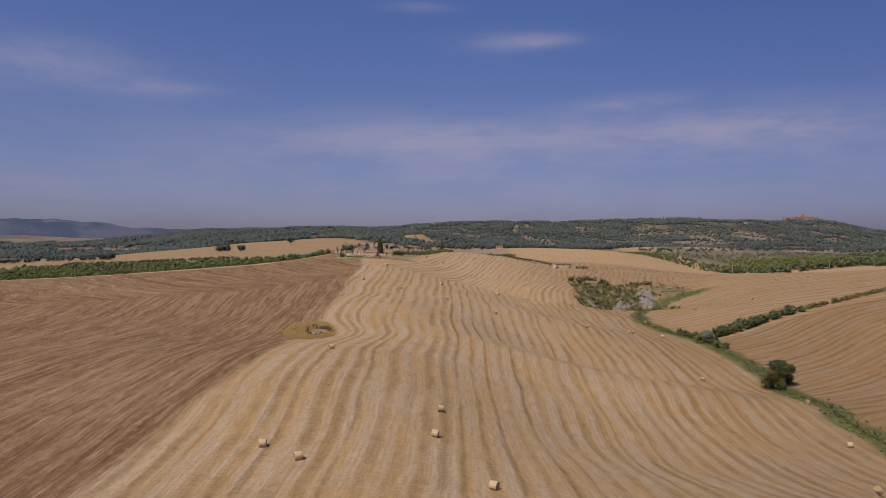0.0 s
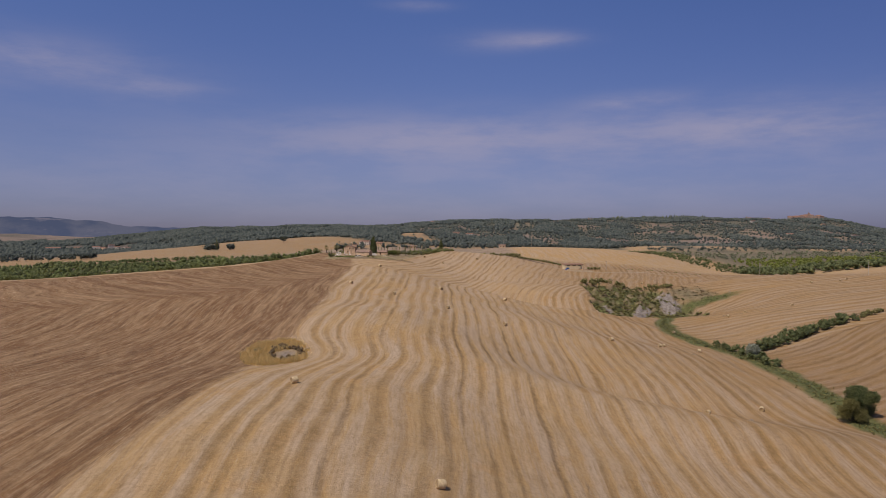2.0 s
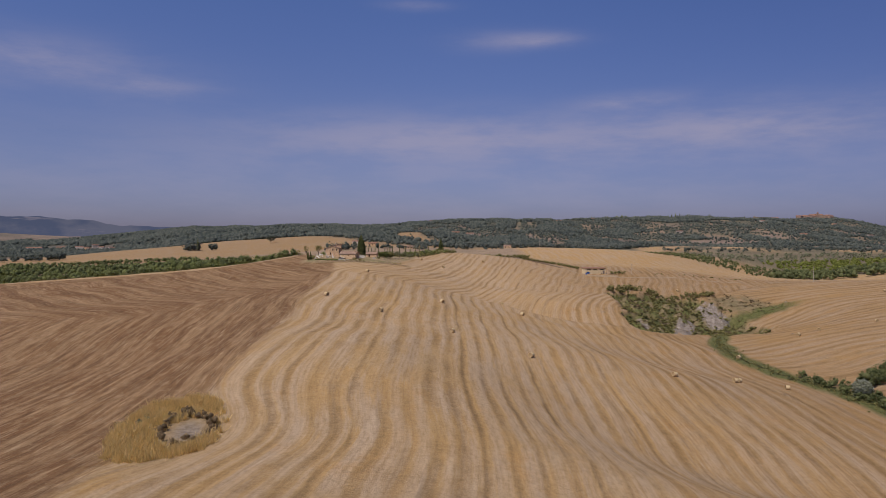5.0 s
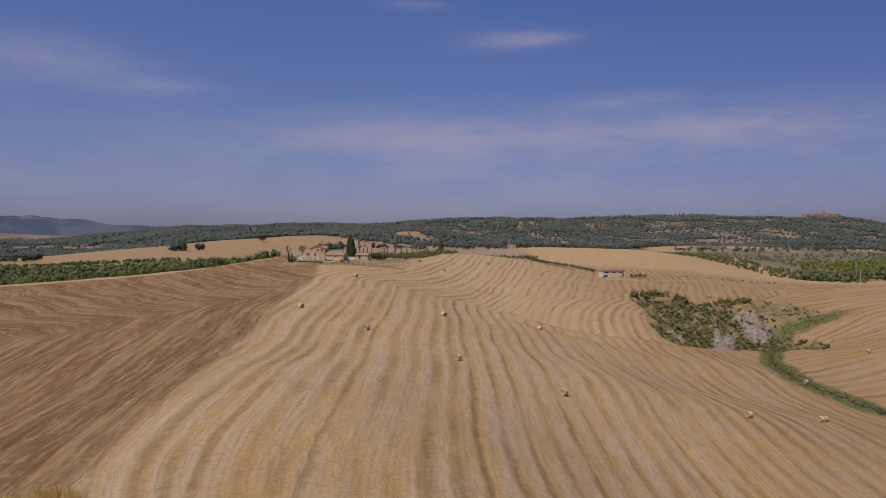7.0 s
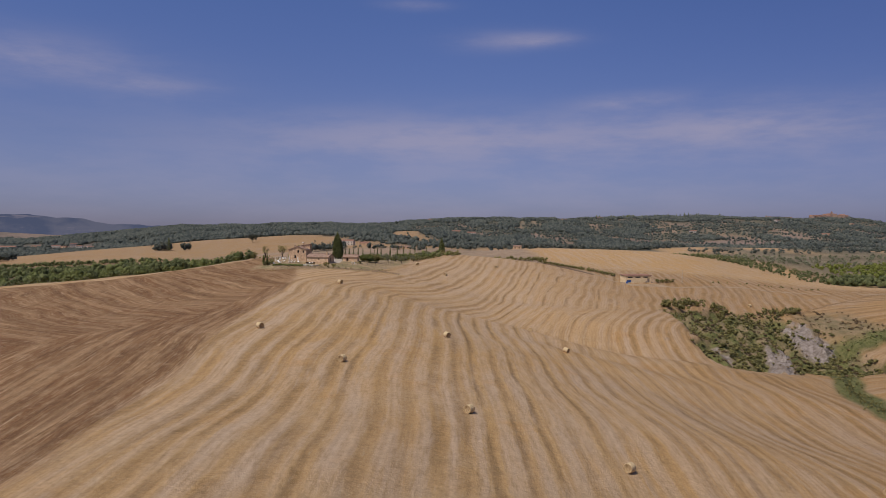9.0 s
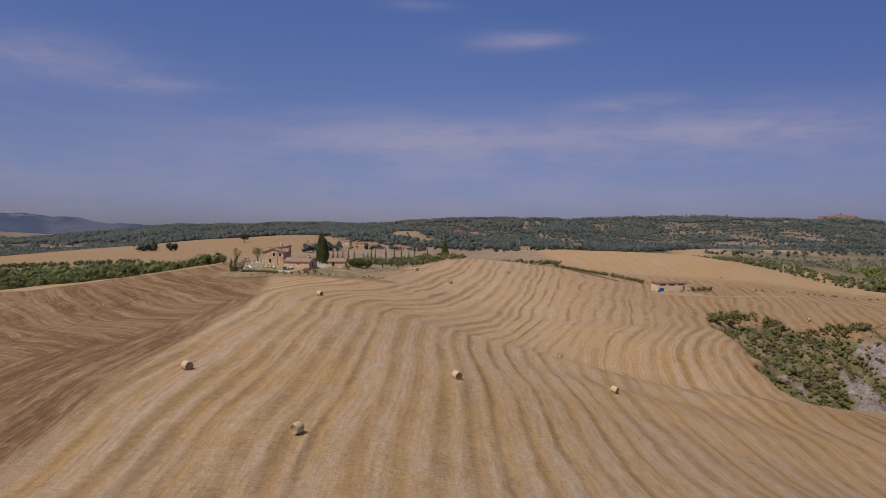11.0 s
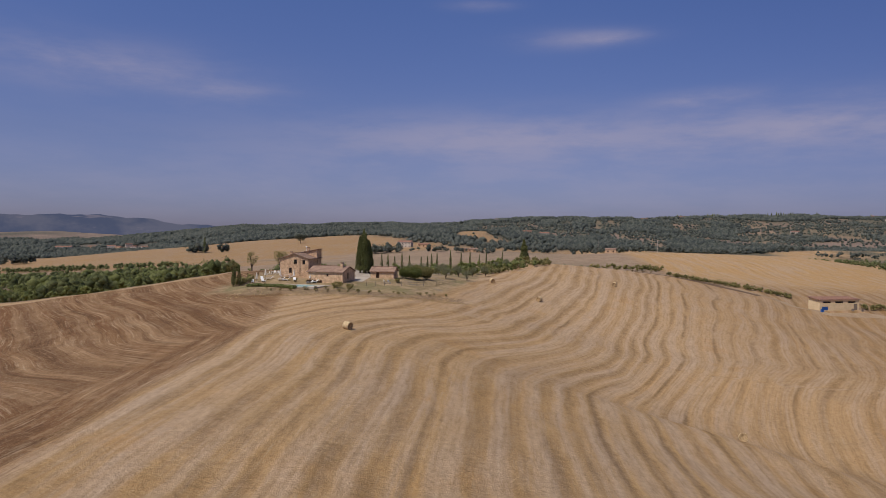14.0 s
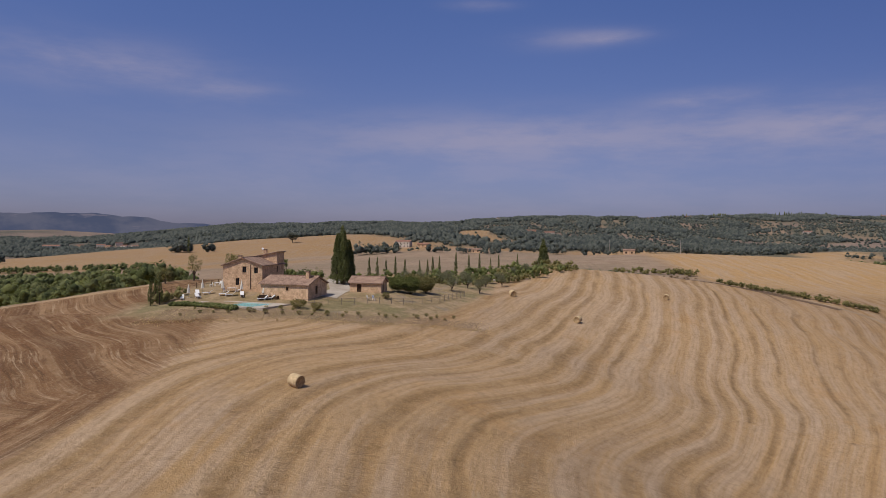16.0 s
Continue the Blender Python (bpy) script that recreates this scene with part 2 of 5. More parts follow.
def near_land(x, y):
    z = -14 + 0.052 * np.clip(y, 0, 560) - 0.03 * np.clip(x, 0, 200)
    for cx, cy, rise in BROAD:
        z = z + rise * bell(x, y, cx, cy, 93)
    for cx, cy, rise in SOUTH + MIDDLE + NORTH:
        z = z + rise * bell(x, y, cx, cy, 38.4)
    for cx, cy, rise in FOLDS:
        z = z + rise * bell(x, y, cx, cy, 24.8)
    for cx, cy, rise in GULLY:
        z = z + rise * bell(x, y, cx, cy, 18.6)
    for cx, cy, length, width, turn, rise in SPURS:
        z = z + rise * bell(x, y, cx, cy, length, width, turn)
    past = y - field_brow(x)
    z = z - 5.5 * step(past, 0, 45) * (1 - 0.7 * step(past, 60, 120)) * step(-x, 84, 114) * (1 - step(-x, 260, 340))
    for cx, cy, rx, ry, level in PADS:
        w = np.exp(-((x - cx) / rx) ** 4 - ((y - cy) / ry) ** 4)
        z = z * (1 - w) + level * w
    return z - 4.0 * gully(x, y) * (1 + 0.6 * ripple(x, y, 14, 31)) + 1.2 * chalk(x, y) * (1 + 0.9 * ripple(x, 0.35 * y, 5, 36)) + 0.16 * ripple(x, y, 24, 8)


def crest(x, y):
    """Height of the wooded ridge on the horizon."""
    lie = x / np.maximum(y, 1200.0)
    return 76 + 32 * bell(x, 0, 900, 0, 620, 1) + 14 * bell(x, 0, 1480, 0, 130, 1) - 44 * step(lie, 0.53, 0.66) - 60 * step(-x, 700, 1500)


def wood_toe(x):
    """Where the foot of the wooded ridge lies."""
    return 1130 + 60 * np.sin(x / 170.0) + 320 * step(-x, 20, 260) + 250 * step(x, 260, 520)


def far_land(x, y):
    toe = wood_toe(x)
    base = 2 + 12 * step(y, 680, 1150) - 4 * step(-x, 60, 350) - 16 * step(-x, 350, 800)
    base = base + 12 * bell(x, y, -30, 720, 150, 190) - 12 * bell(x, y, 335, 770, 66, 70)
    z = base + (crest(x, y) - base) * step(y, toe, toe + 1300)
    z = z + 25 * bell(x, y, -210, 1390, 220, 190, -12)
    z = z + 10 * bell(x, y, 148, 860, 66, 85) + 5 * bell(x, y, 208, 830, 38, 50) + 6 * bell(x, y, 420, 1180, 110, 90)
    z = z + 20 * bell(x, y, -1700, 2900, 500, 300) + 34 * bell(x, y, -2150, 3300, 420, 330)
    return z + 1.6 * ripple(x, y, 260, 3) + 6 * ripple(x, y, 500, 4) * step(y, 1500, 2200)


def land(x, y):
    x, y = np.asarray(x, float), np.asarray(y, float)
    w = np.maximum(step(y, 620, 780), np.maximum(step(-x, 260, 420), step(x, 360, 520)))
    return near_land(x, y) * (1 - w) + far_land(x, y) * w


def height(x, y):
    return float(land(x, y))


def spread(dense_from, dense_to, pace, low, high, grow=1.09):
    """Coordinates that lie close in the middle and ever wider towards both ends."""
    mid = list(np.arange(dense_from, dense_to + 0.01, pace))
    g = pace
    while mid[-1] < high:
        g *= grow
        mid.append(mid[-1] + g)
    g = pace
    while mid[0] > low:
        g *= grow
        mid.insert(0, mid[0] - g)
    return np.array(mid)


# ---- which ground is where ----
def field_edge(y):
    """The line between stubble and ploughed land."""
    line = np.interp(y, [60, 110, 165, 210, 265, 330, 400, 490, 520], [-57, -55, -49, -46, -43, -48, -50, -55, -60])
    return line + 0.7 * np.sin(y / 23.0) + 0.5 * np.sin(y / 9.0)


def swath(x, y):
    """Counts the harvester's swaths, which follow the field's edge and wind round the farm and the islet of grass."""
    q = y - 0.5 * np.clip(x - 15, 0, 30)
    shift = sum(np.interp(q + o, [470, 480, 486, 493, 500, 508, 520, 533, 545, 556, 567, 579, 620, 700], [0, 2, 5, 11, 16.5, 19.5, 22, 27, 30.5, 32.5, 36, 40, 47, 56]) for o in (-4, 0, 4)) / 3
    x0 = x - shift
    x0 = x0 - 11 * np.exp(-((y - 236) / 19) ** 2) * np.exp(-np.maximum(x0 + 42, 0) / 16)
    main = (x0 + 50 + 1.1 * ripple(x, y, 70, 12) + 0.18 * ripple(x, y, 24, 51) + 1.2 * ripple(x, y, 45, 52) * step(x, 10, 50) * step(y, 380, 440)) / 4.6
    upper = (y - 0.12 * x + 7 * ripple(x, y, 150, 13)) / 6.0
    lower = (y - 0.62 * x + 5 * ripple(x, y, 120, 14)) / 5.0
    east = x > np.where(y < 492, ditch(y), np.interp(y, [492, 545, 640], [150, 165, 330]))
    return np.where(east, np.where(y > 345 + 0.42 * (x - 130), upper, lower), main)


def along(x, y):
    """Metres along the swaths."""
    east = x > np.where(y < 492, ditch(y), np.interp(y, [492, 545, 640], [150, 165, 330]))
    return np.where(east, x, y + np.where(y > 505, 0.8 * x, 0.0))


def meadow(x, y):
    """1 on the olive-green pastures and groves of the far slopes."""
    return step(y, 1000, 1150) * step(ripple(x, 0.3 * y, 120, 41) + 0.5 * ripple(x, 0.4 * y, 60, 42) + 0.35 * step(y, 1500, 1700), -0.35, 0.25) * step(x + 0.25 * (y - 1300), -60, 40) + 0.85 * step(x - 300 - 0.12 * (900 - y), 0, 50) * step(y, 770, 800) * (1 - step(y, 1000, 1150))


def furrow(x, y):
    return (x - field_edge(y) + 0.0045 * np.maximum(y - 455, 0) ** 2 + 1.2 * ripple(x, y, 60, 15) + 5 * ripple(x, y, 260, 24) * step(-x, 60, 140)) / 2.6


def furrow_turned(x, y):
    return (0.62 * x + 0.77 * y + 0.0022 * (x + 100) * (y - 415) + 3.0 * ripple(x, y, 70, 16) + 1.0 * ripple(x, y, 26, 53)) / 7.4


def turned(x, y):
    """1 where the plough ran the other way."""
    edge = np.interp(x, [-300, -190, -100, -67, -60], [285, 330, 356, 404, 470])
    return step(y - edge - 6 * ripple(x, y, 50, 17), -6, 12)


def garden(x, y):
    """1 on the farm's own ground."""
    w = 1.2 * ripple(x, y, 9, 18)
    inside = step(x + w, -79, -76) * step(-(x + w), 16, 19) * step(y + w - 0.10 * (x + 50), 503.5, 506) * (1 - step(y, 640, 646))
    return inside * (1 - step(x - np.interp(y, [505, 530, 560, 640], [-36, -25, -19, -12]), -1, 1))


def clearing(x, y):
    """1 on the open fields among the woods of the far slopes."""
    spots = ((610, 1640, 100, 55), (480, 1680, 60, 30), (745, 1440, 130, 42), (1060, 1930, 95, 50), (236, 1585, 26, 18), (-50, 1420, 46, 26), (60, 1680, 60, 14), (840, 1965, 70, 22), (560, 1980, 50, 16), (720, 2150, 60, 25))
    return step(sum(bell(x, y, *q) for q in spots) + 0.12 * ripple(x, y, 60, 61), 0.40, 0.55)


def woodland(x, y):
    """1 where the far woods stand; long clearings lie between them."""
    n = ripple(x, 0.22 * y, 210, 21) + 0.7 * ripple(x, 0.3 * y, 75, 22) + 0.3 * ripple(x, y, 180, 20)
    toe = wood_toe(x)
    open_land = 0.95 * step(x, -250, 100) * step(y, 1450, 1700) * (1 - 0.55 * step(y, 2150, 2400)) + 1.7 * step(-x / np.maximum(y, 1000.0), 0.42, 0.50) * step(y, 2300, 2450)
    open_land = open_land - 0.9 * step(-x, 420, 700) * (1 - step(y, 2250, 2380))
    open_land = open_land + 2.2 * bell(x, y, -880, 1850, 75, 26) + 1.8 * bell(x, y, -1060, 1960, 120, 40) + 1.6 * bell(x, y, -640, 1930, 110, 24, 20)
    w = step(n + 0.75 - open_land, -0.12, 0.2) * step(y + 25 * ripple(x, y, 120, 23), toe - 40, toe + 40)
    return w * (1 - clearing(x, y)) * (1 - step(y, 3400, 3500))


def fallow(x, y):
    """1 on the greyish fallow fields beyond the farm."""
    limit = np.interp(x, [-800, -390, -300, -270, -190, -120, 84], [850, 868, 880, 915, 990, 1035, 1075])
    wheat = step(bell(x, y, -215, 905, 60, 26, 30) + bell(x, y, -75, 1085, 40, 22, 10), 0.4, 0.5)
    return step(y, 655, 690) * (1 - step(y, limit - 6, limit + 6)) * (1 - step(x, 70, 84)) * step(x, -800, -700) * (1 - wheat) + 0.8 * step(y, 2000, 2300) * step(-x, 700, 900)


def grass(x, y):
    near = 1 - step(abs(x - ditch(y)) + 1.5 * ripple(x, y, 15, 19), 3.5, 6.5)
    near = near * (1 - step(y, 470, 482))
    arm = np.exp(-((x - 172) / 25) ** 4 - ((y - 504 - 0.22 * (x - 172) + 2.5 * ripple(x, y, 14, 39)) / (6.5 - 0.06 * (x - 172))) ** 4)
    return np.maximum(np.maximum(near, arm), step(gully(x, y), 0.2, 0.6) * step(ripple(x, y, 12, 33), -0.3, 0.3) * (1 - chalk(x, y)))


xs = spread(-130, 230, 1.5, -4500, 4500)
ys = spread(80, 660, 1.5, -700, 4850)
gx, gy = np.meshgrid(xs, ys)
gz = land(gx, gy)
rows_n, cols_n = gx.shape
idx = np.arange(rows_n * cols_n).reshape(rows_n, cols_n)
quads = np.stack([idx[:-1, :-1], idx[:-1, 1:], idx[1:, 1:], idx[1:, :-1]], -1).reshape(-1, 4)


def quick_mesh(name, verts, faces, smooth=True):
    """A mesh out of arrays; all faces have as many corners."""
    me = bpy.data.meshes.new(name)
    faces = np.asarray(faces, dtype=np.int32)
    n = faces.shape[1]
    me.vertices.add(len(verts))
    me.vertices.foreach_set("co", np.asarray(verts, dtype=np.float32).ravel())
    me.loops.add(faces.size)
    me.loops.foreach_set("vertex_index", faces.ravel())
    me.polygons.add(len(faces))
    me.polygons.foreach_set("loop_start", np.arange(0, faces.size, n, dtype=np.int32))
    if smooth:
        me.polygons.foreach_set("use_smooth", np.ones(len(faces), dtype=bool))
    me.update(calc_edges=True)
    return me


ground = new("ground", quick_mesh("ground", np.stack([gx, gy, gz], -1).reshape(-1, 3), quads))
tagged(ground, "rolling golden stubble fields with brown ploughed land and valleys", "ground", kind="structure")
LAYERS = (
    ("swath", swath(gx, gy)), ("furrow", furrow(gx, gy)), ("furrow_turned", furrow_turned(gx, gy)), ("turned", turned(gx, gy)),
    ("plough", step(field_edge(gy) - gx, -3.0, 8.0) * (1 - step(gy - field_brow(gx) + 12 * step(-gx, 105, 130), 1, 6))),
    ("wood", woodland(gx, gy)), ("garden", garden(gx, gy)), ("fallow", fallow(gx, gy)), ("grass", grass(gx, gy)),
    # browner fields past the ditch; the main field's eastward ramp imitates lens falloff and shading
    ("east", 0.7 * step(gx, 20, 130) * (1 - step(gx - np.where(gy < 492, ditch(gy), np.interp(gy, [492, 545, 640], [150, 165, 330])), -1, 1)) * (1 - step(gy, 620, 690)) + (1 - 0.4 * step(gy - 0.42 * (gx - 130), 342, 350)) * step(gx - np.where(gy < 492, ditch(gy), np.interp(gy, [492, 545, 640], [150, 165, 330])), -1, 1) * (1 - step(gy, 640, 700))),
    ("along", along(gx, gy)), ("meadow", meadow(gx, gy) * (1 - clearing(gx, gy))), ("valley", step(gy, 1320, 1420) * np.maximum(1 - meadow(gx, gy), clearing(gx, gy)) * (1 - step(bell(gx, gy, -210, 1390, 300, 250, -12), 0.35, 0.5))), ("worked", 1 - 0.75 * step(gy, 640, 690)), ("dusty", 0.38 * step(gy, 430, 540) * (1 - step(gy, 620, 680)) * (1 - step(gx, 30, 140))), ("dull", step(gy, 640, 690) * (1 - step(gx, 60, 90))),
    ("chalk", np.maximum(chalk(gx, gy), 0.8 * np.exp(-np.hypot((gx + 42.6 + 0.15 * (gy - 237.5)) / 2.6, (gy - 237.5) / 5.2) ** 4))), ("gully", np.maximum(np.maximum(gully(gx, gy), heath(gx, gy)), 0.3 * np.exp(-np.hypot((gx + 45.5 + 0.22 * (gy - 239.5)) / 7.0, (gy - 240) / 18) ** 6))),
)
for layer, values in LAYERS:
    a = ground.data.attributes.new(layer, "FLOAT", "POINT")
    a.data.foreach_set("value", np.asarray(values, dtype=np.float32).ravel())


def row_lines(k, rows, width, seed, stretch=0.035):
    """Dark lines between swaths, each of its own strength and width, that waver, break off and begin again."""
    wander = k.calc("ADD", rows, k.calc("MULTIPLY", k.calc("SUBTRACT", k.noise(0.12, 3), 0.5), 0.36))
    wander = k.calc("ADD", wander, k.calc("MULTIPLY", k.calc("SUBTRACT", k.noise(0.9, 4, 0.7), 0.5), 0.10))
    which = k.calc("ROUND", wander)
    rnd = k.add("TexWhiteNoise", noise_dimensions="1D")
    k.put(rnd.inputs["W"], k.calc("ADD", which, seed))
    other = k.calc("FRACT", k.calc("MULTIPLY", rnd.outputs["Value"], 7.31))
    shift = k.calc("MULTIPLY", k.calc("SUBTRACT", other, 0.5), 0.40)
    off = k.calc("ABSOLUTE", k.calc("SUBTRACT", k.calc("SUBTRACT", wander, which), shift))
    v = k.add("CombineXYZ")
    k.put(v.inputs[0], k.calc("MULTIPLY", k.calc("ADD", which, seed), 3.7))
    k.put(v.inputs[1], k.calc("MULTIPLY", k.attr("along"), stretch))
    broken = k.noise(1.0, 4, 0.6, v.outputs[0])
    wide = k.calc("MULTIPLY", k.span(k.calc("ADD", k.calc("MULTIPLY", other, 0.5), k.calc("MULTIPLY", broken, 0.5)), 0.2, 0.75, 0.65, 1.25), width)
    line = k.span(k.calc("DIVIDE", off, wide), 0.05, 1.15, 1.0, 0.0)
    strength = k.calc("MULTIPLY", k.span(rnd.outputs["Value"], 0.0, 0.7, 0.45, 1.0), k.span(broken, 0.34, 0.60, 0.10, 1.0))
    return k.calc("MULTIPLY", line, strength), rnd.outputs["Value"], off


k = Nodes("stubble_and_soil", 0.95)
at = k.place()
broad, middle, grainy, fine = k.noise(0.022, 4, 0.5, at), k.noise(0.11, 4, 0.6, at), k.noise(1.2, 7, 0.75, at), k.noise(4.0, 4, 0.7, at)
line, tone, off_line = row_lines(k, k.attr("swath"), 0.30, 3.0)
thin, thin_tone, _ = row_lines(k, k.calc("MULTIPLY", k.attr("swath"), 4.0), 0.34, 71.0, 0.03)


def drawn(rows, width, length):
    """Noise drawn out along the rows."""
    v = k.add("CombineXYZ")
    k.put(v.inputs[0], k.calc("MULTIPLY", k.attr(rows), width))
    k.put(v.inputs[1], k.calc("MULTIPLY", k.attr("along"), length))
    return k.noise(1.0, 5, 0.65, v.outputs[0])


def either(fac, a, b):
    n = k.add("Mix", data_type="FLOAT")
    for socket, v in zip((n.inputs[0], n.inputs[2], n.inputs[3]), (fac, a, b)):
        k.put(socket, v)
    return n.outputs[0]


# stubble: ochre straw, pale dusty lanes, orange patches, dark wheel lines
wisps, broad_wisps = drawn("swath", 7.5, 0.17), drawn("swath", 1.3, 0.022)
clod = k.noise(0.55, 6, 0.72, at)
straw = k.mix(k.span(broad, 0.40, 0.60), (0.448, 0.268, 0.112), (0.444, 0.280, 0.136))
straw = k.mix(k.calc("MULTIPLY", k.span(middle, 0.45, 0.68), 0.4), straw, (0.42, 0.302, 0.186))
straw = k.mix(k.calc("MULTIPLY", tone, 0.25), straw, (0.46, 0.290, 0.115))
straw = k.mix(k.span(broad_wisps, 0.46, 0.62, 0.0, 0.75), straw, (0.45, 0.320, 0.208))
lane = k.calc("MULTIPLY", k.span(off_line, 0.16, 0.42), k.span(k.noise(0.03, 3, 0.5, at), 0.36, 0.58, 0.08, 0.52))
straw = k.mix(k.calc("MULTIPLY", lane, k.attr("worked")), straw, (0.50, 0.370, 0.262))
straw = k.mix(k.attr("dusty"), straw, (0.50, 0.345, 0.212))
straw = k.mix(k.span(k.noise(0.06, 4, 0.6, at), 0.58, 0.72, 0.0, 0.42), straw, (0.46, 0.242, 0.076))
straw = k.mix(k.span(wisps, 0.34, 0.54, 0.40, 0.0), straw, (0.26, 0.165, 0.075))
straw = k.mix(k.span(wisps, 0.56, 0.70, 0.0, 0.40), straw, (0.50, 0.385, 0.25))
straw = k.mix(k.calc("MULTIPLY", thin, k.calc("MULTIPLY", k.attr("worked"), 0.30)), straw, (0.26, 0.158, 0.075))
straw = k.mix(k.calc("MULTIPLY", k.calc("MULTIPLY", line, k.span(clod, 0.36, 0.60, 1.0, 0.55)), k.calc("MULTIPLY", k.attr("worked"), 0.80)), straw, (0.218, 0.126, 0.052))
# east multiplies the straw darker: the ditch fields' own tone plus painted-in falloff
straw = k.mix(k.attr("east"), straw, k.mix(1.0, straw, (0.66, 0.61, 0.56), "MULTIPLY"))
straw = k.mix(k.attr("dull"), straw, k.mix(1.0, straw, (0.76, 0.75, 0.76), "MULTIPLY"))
# ploughed land: broad bands of bare brown earth and pale straw residue, thin lines along them
turn = k.attr("turned")
cut, cut_tone, _ = row_lines(k, k.attr("furrow"), 0.44, 11.0)
cut_b, cut_b_tone, _ = row_lines(k, k.attr("furrow_turned"), 0.46, 17.0, 0.012)
bands = either(turn, drawn("furrow", 0.45, 0.010), drawn("furrow_turned", 1.3, 0.012))
streak = either(turn, drawn("furrow", 1.7, 0.045), drawn("furrow_turned", 3.6, 0.045))
fine_streak = either(turn, drawn("furrow", 6.0, 0.14), drawn("furrow_turned", 14.0, 0.14))
soil = k.mix(k.span(broad, 0.40, 0.60), (0.178, 0.085, 0.035), (0.225, 0.119, 0.054))
soil = k.mix(k.span(bands, 0.46, 0.60, 0.0, 0.75), soil, (0.31, 0.187, 0.096))
soil = k.mix(k.span(streak, 0.50, 0.62, 0.0, 0.75), soil, (0.35, 0.217, 0.115))
soil = k.mix(k.span(middle, 0.50, 0.70, 0.0, 0.40), soil, (0.30, 0.19, 0.105))
soil = k.mix(k.span(streak, 0.36, 0.48, 0.75, 0.0), soil, (0.125, 0.062, 0.027))
soil = k.mix(k.span(fine_streak, 0.53, 0.66, 0.0, 0.80), soil, (0.44, 0.31, 0.19))
soil = k.mix(k.span(fine_streak, 0.34, 0.46, 0.55, 0.0), soil, (0.105, 0.052, 0.024))
soil = k.mix(k.calc("MULTIPLY", either(turn, cut, cut_b), 0.62), soil, (0.115, 0.055, 0.024))
soil = k.mix(k.span(clod, 0.54, 0.68, 0.0, 0.45), soil, (0.40, 0.265, 0.155))
soil = k.mix(k.span(clod, 0.34, 0.46, 0.35, 0.0), soil, (0.11, 0.054, 0.024))
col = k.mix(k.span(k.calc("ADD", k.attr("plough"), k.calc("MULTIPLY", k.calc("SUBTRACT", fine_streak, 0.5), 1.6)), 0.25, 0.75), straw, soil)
ash = k.mix(k.span(middle, 0.3, 0.7), (0.27, 0.186, 0.122), (0.335, 0.245, 0.168))
ash = k.mix(k.span(k.noise(0.012, 4, 0.6, at), 0.45, 0.60, 0.0, 0.5), ash, (0.21, 0.165, 0.108))
col = k.mix(k.attr("fallow"), col, ash)
yard = k.mix(k.span(k.noise(0.35, 5, 0.65, at), 0.38, 0.62), (0.255, 0.190, 0.098), (0.375, 0.270, 0.160))
yard = k.mix(k.span(k.noise(0.13, 4, 0.6, at), 0.50, 0.62, 0.0, 0.6), yard, (0.165, 0.155, 0.065))
yard = k.mix(k.span(k.noise(0.22, 4, 0.6, at), 0.58, 0.68, 0.0, 0.6), yard, (0.25, 0.20, 0.155))
col = k.mix(k.attr("garden"), col, yard)
brush = k.mix(k.span(k.noise(0.25, 5, 0.65, at), 0.35, 0.65), (0.135, 0.115, 0.055), (0.245, 0.180, 0.105))
col = k.mix(k.attr("gully"), col, brush)
turf = k.mix(k.span(k.noise(0.5, 5, 0.65, at), 0.35, 0.65), (0.066, 0.078, 0.024), (0.135, 0.138, 0.046))
col = k.mix(k.attr("grass"), col, turf)
clay = k.mix(k.span(k.noise(0.7, 6, 0.7, at), 0.35, 0.65), (0.15, 0.12, 0.10), (0.31, 0.265, 0.235))
col = k.mix(k.attr("chalk"), col, clay)
green = k.mix(k.span(k.noise(0.02, 5, 0.65, at), 0.35, 0.65), (0.080, 0.080, 0.056), (0.165, 0.145, 0.100))
col = k.mix(k.attr("meadow"), col, green)
dusty = k.mix(k.span(k.noise(0.009, 4, 0.6, at), 0.40, 0.60), (0.155, 0.122, 0.098), (0.235, 0.172, 0.132))
col = k.mix(k.attr("valley"), col, dusty)
col = k.mix(k.attr("wood"), col, (0.070, 0.074, 0.060))
col = k.mix(k.span(grainy, 0.32, 0.60, 0.26, 0.0), col, (0.10, 0.062, 0.03))
col = k.mix(k.span(fine, 0.50, 0.70, 0.0, 0.28), col, (0.58, 0.43, 0.25))
k.bump(k.calc("ADD", k.calc("ADD", grainy, k.calc("MULTIPLY", fine, 0.4)), k.calc("ADD", k.calc("MULTIPLY", clod, 0.7), k.calc("MULTIPLY", line, -0.9))), 0.30, 0.9)
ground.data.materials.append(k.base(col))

# ---- helpers for things ----
def part(name, bm, material, parent, label="", smooth=False):
    """Links a bmesh as one mesh object under a thing or a part."""
    me = bpy.data.meshes.new(name)
    bm.to_mesh(me)
    bm.free()
    return hang(name, me, material, parent, label, smooth)


def hang(name, me, material, parent, label="", smooth=False):
    me.materials.clear()
    me.materials.append(material)
    if smooth:
        me.polygons.foreach_set("use_smooth", np.ones(len(me.polygons), dtype=bool))
    ob = new(name, me)
    if parent is not None:
        ob.parent = parent
    if label:
        ob["label"] = label
    return ob


def thing(name, m, label, category, group=""):
    ob = new(name)
    ob.matrix_world = m
    return tagged(ob, label, category, group)


